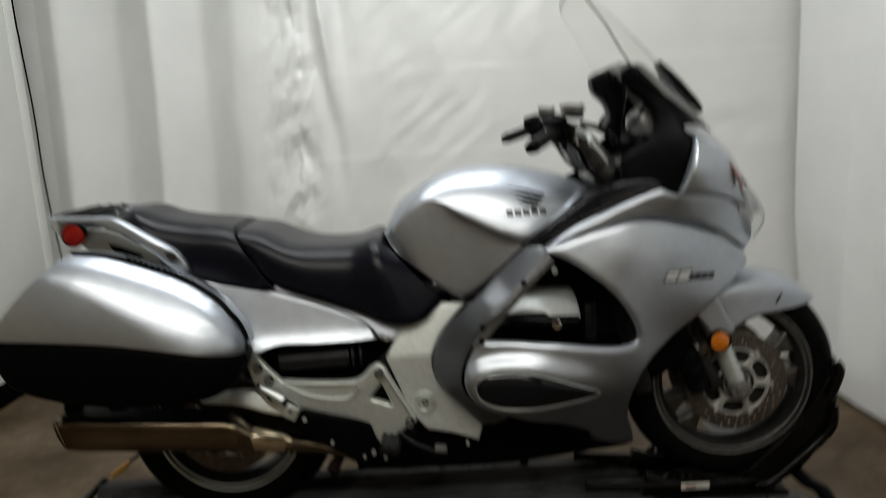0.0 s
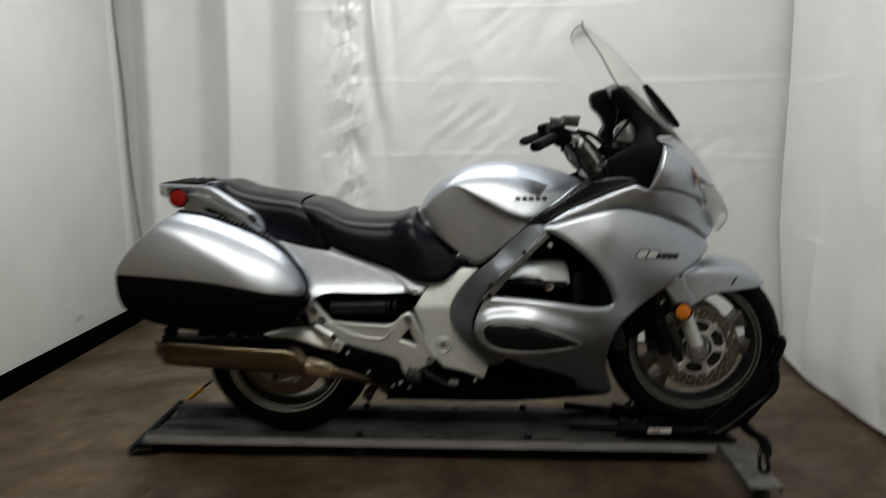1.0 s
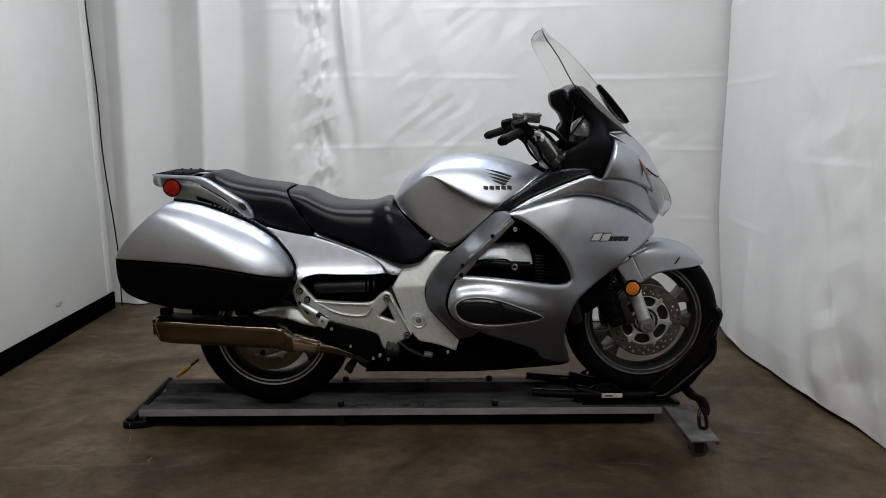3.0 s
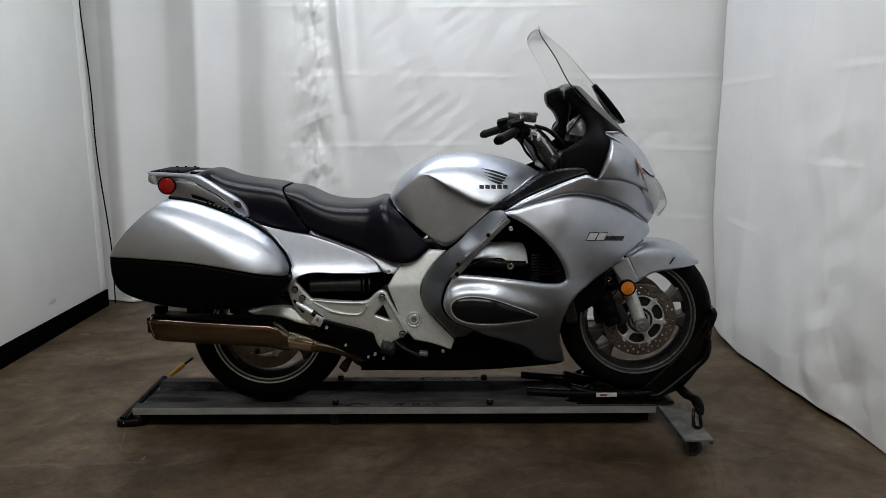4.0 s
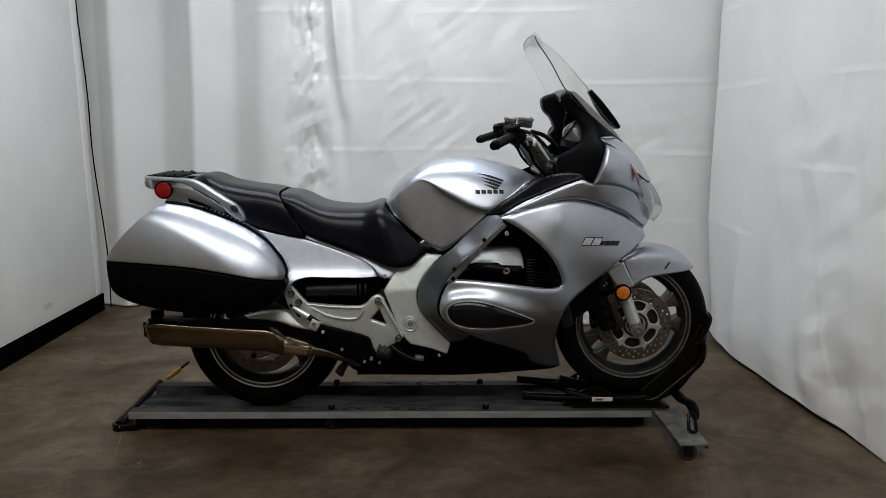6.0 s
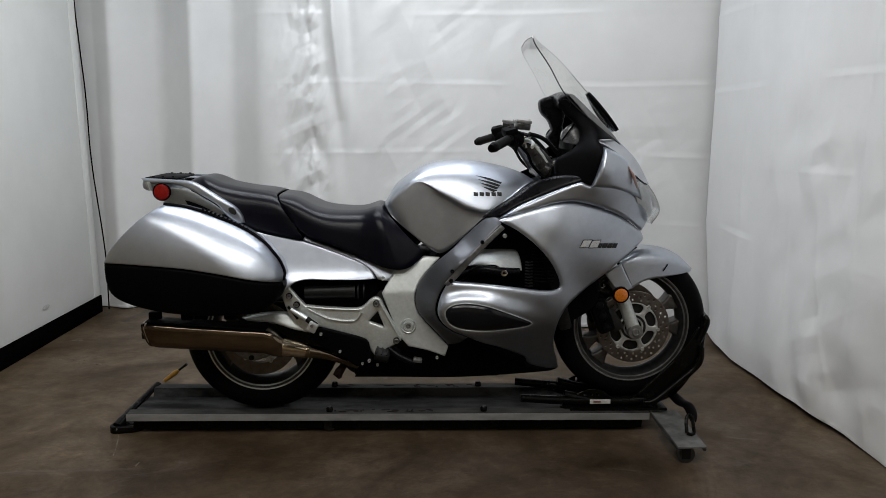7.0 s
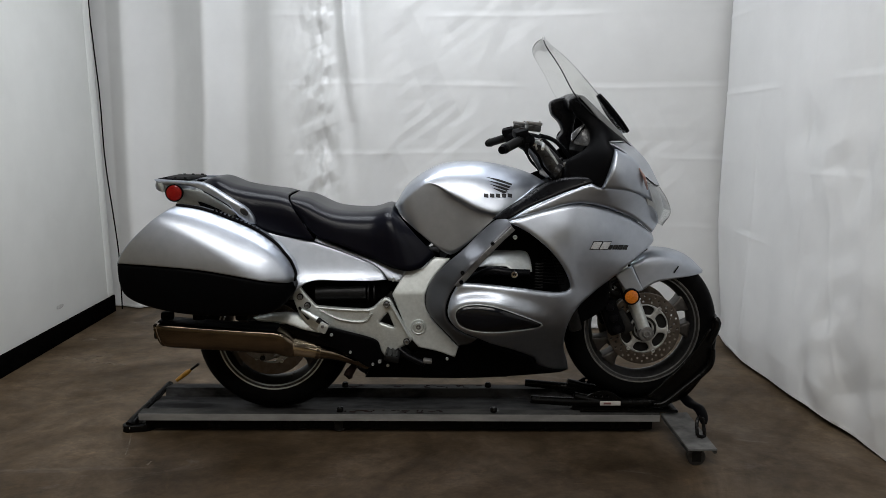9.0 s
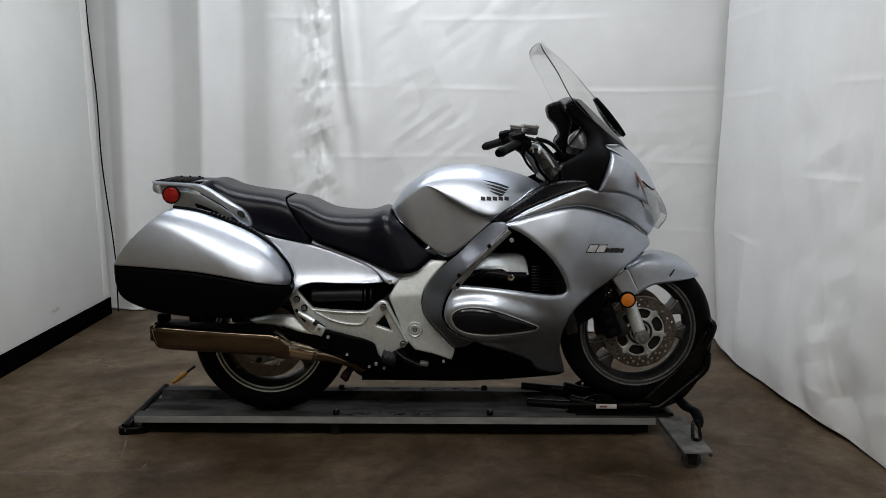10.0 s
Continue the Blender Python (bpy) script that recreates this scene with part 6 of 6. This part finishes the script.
# silencers
for s in (1, -1):
    k = np.array([1, s, 1])
    a, b, c, d, e, f = (np.array(p) * k for p in ((-1.143, -0.262, 0.464), (-0.687, -0.245, 0.430), (-0.640, -0.240, 0.402), (-0.537, -0.22, 0.376), (-0.43, -0.195, 0.342), (-0.36, -0.15, 0.300)))
    u = (b - a) / np.linalg.norm(b - a)
    V, F = [], []
    prof = [(-0.006, 0.66), (0.0, 0.80), (0.010, 0.92), (0.026, 0.98), (0.05, 1.0), (0.2, 1.0), (0.45, 0.985), (0.480, 0.97), (0.490, 0.94), (0.505, 0.84), (0.516, 0.74)]
    side, up = np.array((0, 1.0, 0)), np.array((0, 0, 1.0))
    ns = 48

    def can_point(t, w, cx, cz):
        """Squarer above than below, its end face cut back towards the bottom, its front drawn down to the collar."""
        e2 = 0.34 if cz > 0 else 0.55
        sz = math.copysign(abs(cz) ** e2, cz)
        back = 0.030 * max(0.0, 1 - t / 0.10) * (0.5 - 0.5 * sz) ** 1.5
        fall = 0.022 * min(1.0, max(0.0, (t - 0.455) / 0.065))
        return a + u * (t + back) + side * 0.056 * w * math.copysign(abs(cx) ** e2, cx) + up * (0.048 * w * sz - fall)

    for t, w in prof:
        for q in range(ns):
            an = 2 * math.pi * q / ns
            cx, cz = math.cos(an), math.sin(an)
            V.append(can_point(t, w, cx, cz))
    for i in range(len(prof) - 1):
        for q in range(ns):
            F.append((i * ns + q, i * ns + (q + 1) % ns, (i + 1) * ns + (q + 1) % ns, (i + 1) * ns + q))
    F += [tuple(range(ns))[::-1], tuple((len(prof) - 1) * ns + q for q in range(ns))]
    muf = mesh_object("silencer", V, F, BRONZE, bike, "bronze-tinted steel silencer")
    for t0, w0, lab in ((0.004, 0.90, "worn end band"),):
        RV, RF = [], []
        for t, w in ((t0 - 0.004, w0), (t0 - 0.003, w0 + 0.035), (t0 + 0.005, w0 + 0.055), (t0 + 0.008, w0 + 0.02)):
            for q in range(ns):
                cx, cz = math.cos(2 * math.pi * q / ns), math.sin(2 * math.pi * q / ns)
                RV.append(can_point(t, w, cx, cz))
        for i in range(3):
            RF += [(i * ns + q, i * ns + (q + 1) % ns, (i + 1) * ns + (q + 1) % ns, (i + 1) * ns + q) for q in range(ns)]
        mesh_object("silencer_band", RV, RF, BRONZE, muf, lab)
    # black plate added over the silencer, hiding its top
    block("heat_shield", pose((a[0] + b[0]) / 2 + 0.005, a[1] + 0.004 * s, (a[2] + b[2]) / 2 + 0.0505, 0, 4.3, 0), (0.44, 0.084, 0.006), PLASTIC, muf, "black plate added on top", bevel=0.002)
    tube("tail_outlet", [a - u * 0.007, a + u * 0.02], [0.026, 0.026], ENGINE, muf, sides=20)
    tube("exhaust_collar", [c - u * 0.004, c + (d - c) * 0.5, d], [0.036, 0.032, 0.028], CHROME_GOLD, muf, "bright gold-tinted chrome collar", sides=24)
    tube("collar_band", [c + (d - c) * 0.86, c + (d - c) * 0.98], [0.031, 0.031], BRONZE, muf, sides=24)
    tube("exhaust_pipe", [d, d * 0.5 + e * 0.5 + np.array((0, 0, 0.004)), e, f], [0.026, 0.022, 0.018, 0.018], BRONZE, muf, "bronze-tinted exhaust pipe", sides=18)
tube("centre_stand", [(-0.40, -0.12, 0.31), (-0.42, -0.14, 0.285), (-0.436, -0.15, 0.262), (-0.428, -0.15, 0.245)], [0.016, 0.015, 0.020, 0.008], RUST, bike, "rusty centre stand foot", sides=10)

# emblem shapes on tank and fairing
near = tank_pts[tank_pts[:, 1] <= 0]


def tank_y(q):
    d = ((near[None, :, [0, 2]] - np.asarray(q)[:, None]) ** 2).sum(-1)
    i = np.argsort(d, 1)[:, :6]
    w = 1 / (np.take_along_axis(d, i, 1) + 1e-6)
    return (near[i, 1] * w).sum(1) / w.sum(1)


x0, z0 = 0.098, 1.052
for i in range(4):
    e = [(x0 + 0.008 * i, z0 - 0.013 * i, 1), (x0 + 0.055, z0 - 0.010 - 0.012 * i), (x0 + 0.104 - 0.006 * i, z0 - 0.026 - 0.0095 * i, 1), (x0 + 0.10 - 0.010 * i, z0 - 0.032 - 0.0095 * i, 1), (x0 + 0.055, z0 - 0.018 - 0.012 * i)]
    V, F = sheet(e, tank_y, 0.003, 0.002, 0.0005, 0.005, lift=0.0045)
    mesh_object("emblem_bar", V, F, DECAL, tank, "dark emblem shape")
for i in range(5):
    xx = 0.092 + i * 0.0225
    V, F = sheet([(xx, 0.992, 1), (xx + 0.017, 0.990, 1), (xx + 0.017, 0.976, 1), (xx, 0.978, 1)], tank_y, 0.003, 0.001, 0.0002, 0.006, lift=0.0045)
    mesh_object("emblem_bar", V, F, DECAL, tank, "dark emblem shape")
for i, (x, w, m) in enumerate(((0.478, 0.034, DECAL_LIGHT), (0.516, 0.034, DECAL_LIGHT), (0.552, 0.013, DECAL), (0.569, 0.019, DECAL), (0.591, 0.019, DECAL), (0.613, 0.019, DECAL))):
    h = 0.026 if m is DECAL_LIGHT else 0.017
    zz = 0.800 - 0.1 * (x - 0.478)
    e = [(x, zz, 1), (x + w, zz - 0.002, 1), (x + w + h * 0.5, zz + h - 0.002, 1), (x + h * 0.5, zz + h, 1)]
    if m is DECAL_LIGHT:
        V, F = sheet([(e[0][0] - 0.003, e[0][1] - 0.003, 1), (e[1][0] + 0.002, e[1][1] - 0.003, 1), (e[2][0] + 0.003, e[2][1] + 0.003, 1), (e[3][0] - 0.002, e[3][1] + 0.003, 1)], fairing_at, 0.002, 0.001, 0.0002, 0.006, lift=0.001)
        mesh_object("emblem_outline", V, F, DECAL, fp[0], "dark emblem outline")
    V, F = sheet(e, fairing_at, 0.002, 0.001, 0.0002, 0.006, lift=0.0025)
    mesh_object("emblem_bar", V, F, m, fp[0], "plain emblem bar")

settle(bike)

# ---- the dolly and the wheel chock ----
dolly = tagged(new("motorcycle_dolly"), "low grey steel motorcycle dolly on casters", "dolly")
dolly.matrix_world = pose(-0.23, 0, 0)


def rail(name, section, x0, x1, material, label=""):
    """A folded steel section (y, z) drawn along x."""
    n = len(section)
    V = [(x, y, z) for x in (x0, x1) for y, z in section]
    F = [(i, (i + 1) % n, n + (i + 1) % n, n + i) for i in range(n)] + [tuple(range(n))[::-1], tuple(range(n, 2 * n))]
    return mesh_object(name, V, F, material, dolly, label)


def strip(y0, y1, z0, z1, t=0.004):
    return [(y0, z0), (y1, z1), (y1, z1 - t), (y0, z0 - t)]


rail("tray", strip(-0.085, 0.105, 0.076, 0.076), -1.28, 0.84, STEEL_SMUDGED, "smudged steel wheel tray")
rail("front_wall", [(-0.092, 0.092), (-0.085, 0.092), (-0.079, 0.0765), (-0.086, 0.0765)], -1.28, 0.82, STEEL)
rail("front_rail", [(-0.140, 0.092), (-0.092, 0.094), (-0.092, 0.088), (-0.134, 0.086), (-0.134, 0.062), (-0.140, 0.062)], -1.285, 0.82, STEEL, "folded front rail")
rail("rail_face", [(-0.1425, 0.0915), (-0.1405, 0.0915), (-0.1405, 0.064), (-0.1425, 0.064)], -1.285, 0.82, STEEL_BRIGHT, "bright front edge of the rail")
rail("back_wall", [(0.098, 0.0765), (0.105, 0.0765), (0.122, 0.108), (0.115, 0.108)], -1.26, 0.84, STEEL_SMUDGED)
rail("back_rail", [(0.116, 0.110), (0.168, 0.110), (0.168, 0.07), (0.162, 0.07), (0.162, 0.104), (0.116, 0.104)], -1.26, 0.84, STEEL_SMUDGED, "folded back rail")
# black slab reaching almost to the floor: under frame plus the shadow beneath
rail("under_frame", [(-0.112, 0.060), (0.14, 0.060), (0.14, 0.016), (-0.104, 0.016)], -1.27, 0.80, CHOCK_BLACK, "black under frame, deepened to stand in for the dolly's shadow")
for p in ((-0.477, -0.1, 0.104), (0.148, -0.1, 0.112), (0.141, 0.14, 0.122), (-0.485, 0.14, 0.117)):
    y = -0.112 if p[1] < 0 else 0.14
    z = 0.093 if p[1] < 0 else 0.110
    tube("cap_bolt", [(p[0], y, z), (p[0], y, z + 0.014), (p[0], y, z + 0.02)], [0.014, 0.014, 0.009], CHOCK_BLACK, dolly, "black capped bolt", sides=12)


def caster(x, y, top, r=0.032):
    fork = block("caster_fork", pose(x, y, top - 0.010), (0.05, 0.045, 0.016), ENGINE, dolly, "dark caster fork", bevel=0.004)
    for s in (-1, 1):
        block("fork_cheek", pose(x + 0.006, y + 0.019 * s, top - 0.032), (0.034, 0.003, 0.045), ENGINE, fork, bevel=0.001)
    w = lathe("caster_wheel", [(0.006, -0.013), (r * 0.8, -0.014), (r, -0.010), (r, 0.010), (r * 0.8, 0.014), (0.006, 0.013)], (x + 0.008, y, r), CASTER, fork, "grey caster wheel", n=28, closed=True)
    return fork


rng = random.Random(5)
for count, x0, x1, y0, y1, z in ((26, -0.46, -0.06, -0.128, -0.100, 0.0946), (9, -0.49, -0.36, 0.125, 0.160, 0.1106), (14, -0.28, 0.12, 0.125, 0.160, 0.1106)):
    for i in range(count):
        x, y = rng.uniform(x0, x1), rng.uniform(y0, y1)
        w, h = 0.004 + 0.022 * rng.random() ** 2, 0.002 + rng.random() * 0.005
        e = [(x + w * math.cos(a) * (0.7 + 0.5 * rng.random()), y + h * math.sin(a) * (0.7 + 0.5 * rng.random())) for a in np.linspace(0, 2 * math.pi, 9)[:-1]]
        V, F = sheet(e, [(0, 0, 0), (1, 0, 0), (0, 1, 0)], 0.0008, 0.002, 0.0003, 0.006)
        mesh_object("rust_patch", np.c_[V[:, 0], V[:, 2], z - V[:, 1]], F, RUST, dolly, "dark red rust patch")
# cross plate that reaches out to the side, with its caster and strap buckle
V, F = [], []
px = [(0.838, -0.095), (0.948, -0.085), (0.944, -0.450), (0.838, -0.452)]
for z in (0.082, 0.076):
    V += [(x, y, z) for x, y in px]
F = [(3, 2, 1, 0)[::-1], (4, 5, 6, 7)[::-1]] + [(i, (i + 1) % 4, 4 + (i + 1) % 4, 4 + i) for i in range(4)]
mesh_object("cross_plate", V, F, PLATE_STEEL, dolly, "flat steel outrigger plate")
tube("plate_lip", [(0.842, -0.10, 0.068), (0.842, -0.446, 0.068)], 0.007, STEEL, dolly, sides=6)
tube("plate_lip", [(0.942, -0.10, 0.068), (0.939, -0.444, 0.068)], 0.007, STEEL, dolly, sides=6)
caster(0.875, -0.40, 0.074, 0.034)
V2 = [(x, -y + 0.03, z) for x, y, z in V]
mesh_object("cross_plate", V2, [f[::-1] for f in F], PLATE_STEEL, dolly, "flat steel outrigger plate")
caster(0.915, 0.36, 0.074, 0.030)
caster(-0.49, -0.09, 0.066, 0.026)
caster(-0.49, 0.10, 0.066, 0.026)
caster(-1.2, 0.10, 0.066, 0.026)
tube("end_bar", [(-1.262, 0.17, 0.112), (-1.290, 0.06, 0.082), (-1.325, -0.06, 0.044), (-1.340, -0.095, 0.026)], [0.015, 0.018, 0.022, 0.024], CHOCK_BLACK, dolly, "black end bar", sides=12, flat=0.6)
foot_edge = [(-1.366, -0.060), (-1.372, -0.095), (-1.352, -0.118), (-1.318, -0.116), (-1.262, -0.100), (-1.250, -0.060), (-1.300, -0.030), (-1.345, -0.036)]
V, F = sheet(foot_edge, [(0, 0, 0), (1, 0, 0), (0, 1, 0)], 0.028, 0.008, 0.005, 0.010)
foot = mesh_object("end_foot", np.c_[V[:, 0], V[:, 2], 0.031 - V[:, 1] - 0.002], F, CHOCK_BLACK, dolly, "flat black end foot")
lathe("foot_pin", [(0.0001, 0.0), (0.005, 0.0), (0.006, 0.002), (0.006, 0.006)], (-1.338, -0.119, 0.020), CARRIER, foot, "small bright pin", n=16)
settle(dolly)

chock = tagged(new("wheel_chock"), "black steel cradle holding the front wheel on the dolly", "wheel chock")
chock.matrix_world = pose(0.75, 0, 0.09)
for s in (1, -1):
    y = 0.085 * s
    frame_bar = tube("cradle_side", [(0.48, y, 0.15), (0.60, y, 0.125), (0.78, y, 0.125), (0.90, y, 0.155), (0.965, y, 0.215), (1.02, y, 0.315), (1.035, y, 0.40), (1.038, y * 0.95, 0.46)], [0.018, 0.020, 0.022, 0.022, 0.020, 0.017, 0.014, 0.012], CHOCK_BLACK, chock, "black cradle side bar", sides=10)
    tube("arm", [(0.30, y * 1.3, 0.145 if s < 0 else 0.14), (0.46, y * 1.1, 0.13), (0.60, y, 0.125)], [0.016, 0.018, 0.020], CHOCK_BLACK, chock, "black chock arm", sides=10)
    V, F = sheet([(0.46, 0.10, 1), (0.55, 0.165), (0.62, 0.175), (0.70, 0.13), (0.86, 0.10, 1), (0.80, 0.088, 1), (0.50, 0.088, 1)], [(0.4, 0, 0), (0.9, 0, 0), (0.5, 0.2, 0)], 0.006, 0.003, 0.001, 0.012,
                 holes=[[(x + 0.006 * math.cos(a), 0.155 + 0.006 * math.sin(a)) for a in np.linspace(0, 2 * math.pi, 9)[:-1]] for x in (0.565, 0.59, 0.615)])
    V[:, 1] += y * 1.15
    mesh_object("side_plate", V, F, CHOCK_BLACK, chock, "black steel side plate with holes")
tube("cross_bar", [(1.038, -0.085, 0.462), (1.062, 0, 0.47), (1.038, 0.085, 0.462)], 0.012, CHOCK_BLACK, chock, sides=10)
gusset_edge = [(0.774, 0.155, 1), (0.837, 0.214), (0.913, 0.29), (0.977, 0.373), (1.019, 0.443, 1), (1.030, 0.40), (1.024, 0.34), (1.006, 0.28), (0.929, 0.207), (0.845, 0.128, 1)]
gusset_form = [(0.774, 0.155, -0.105), (1.008, 0.386, -0.1), (0.848, 0.127, -0.11)]
V, F = sheet(gusset_edge, gusset_form, 0.010, 0.005, 0.003, 0.012)
mesh_object("gusset", V, F, CHOCK_BLACK, chock, "black steel gusset plate")
tube("brace", [(0.80, -0.118, 0.128), (0.845, -0.12, 0.136), (0.929, -0.12, 0.207), (1.000, -0.12, 0.272), (1.023, -0.12, 0.312), (1.026, -0.118, 0.36)], [0.010, 0.013, 0.013, 0.013, 0.013, 0.011], CHOCK_BLACK, chock, "black bent tube brace", sides=12)
tube("hook", [(1.015, -0.112, 0.385), (1.034, -0.112, 0.43), (1.044, -0.11, 0.468), (1.036, -0.10, 0.486)], [0.012, 0.012, 0.012, 0.010], CHOCK_BLACK, chock, "black hooked cradle tip", sides=12)
st = block("sticker", pose(0.625, -0.1075, 0.128), (0.084, 0.002, 0.018), STICKER, chock, "small white label with red print", bevel=0.0005)
block("print_bar", pose(0.612, -0.1092, 0.128), (0.03, 0.001, 0.008), RED_INK, st, bevel=0.0002)
block("base_plate", pose(0.70, 0, 0.0975), (0.40, 0.24, 0.010), CHOCK_BLACK, chock, "black base plate", bevel=0.003)
settle(chock)

strap = tagged(new("strap_buckle"), "black tie-down strap with a metal buckle on the outrigger plate", "strap")
strap.matrix_world = pose(0.92, -0.33, 0.083)
tube("strap_web", [(0.915, -0.03, 0.165), (0.945, -0.12, 0.135), (0.958, -0.19, 0.140), (0.955, -0.25, 0.128), (0.948, -0.285, 0.115)], [0.020, 0.026, 0.024, 0.020, 0.012], PLASTIC, strap, "black woven web", sides=10, flat=0.55)
tube("buckle", [(0.905, -0.345, 0.090), (0.907, -0.325, 0.13), (0.917, -0.312, 0.152), (0.930, -0.318, 0.145), (0.932, -0.345, 0.090), (0.919, -0.352, 0.088), (0.905, -0.345, 0.090)], 0.007, CHOCK_BLACK, strap, "black buckle loop", sides=8)
settle(strap)

tool = tagged(new("screwdriver"), "worn yellow-handled screwdriver leaning on the dolly", "screwdriver")
ta, tb = np.array((-1.23, 0.16, 0.127)), np.array((-1.129, 0.16, 0.204))
tool.matrix_world = Matrix.Translation(ta)
tube("handle", [ta, ta * 0.5 + tb * 0.5, ta * 0.35 + tb * 0.65], [0.008, 0.011, 0.006], YELLOW, tool, "yellow plastic handle", sides=12)
tube("shaft", [ta * 0.4 + tb * 0.6, tb], [0.005, 0.006], ENGINE, tool, "dark shaft", sides=8)
settle(tool)
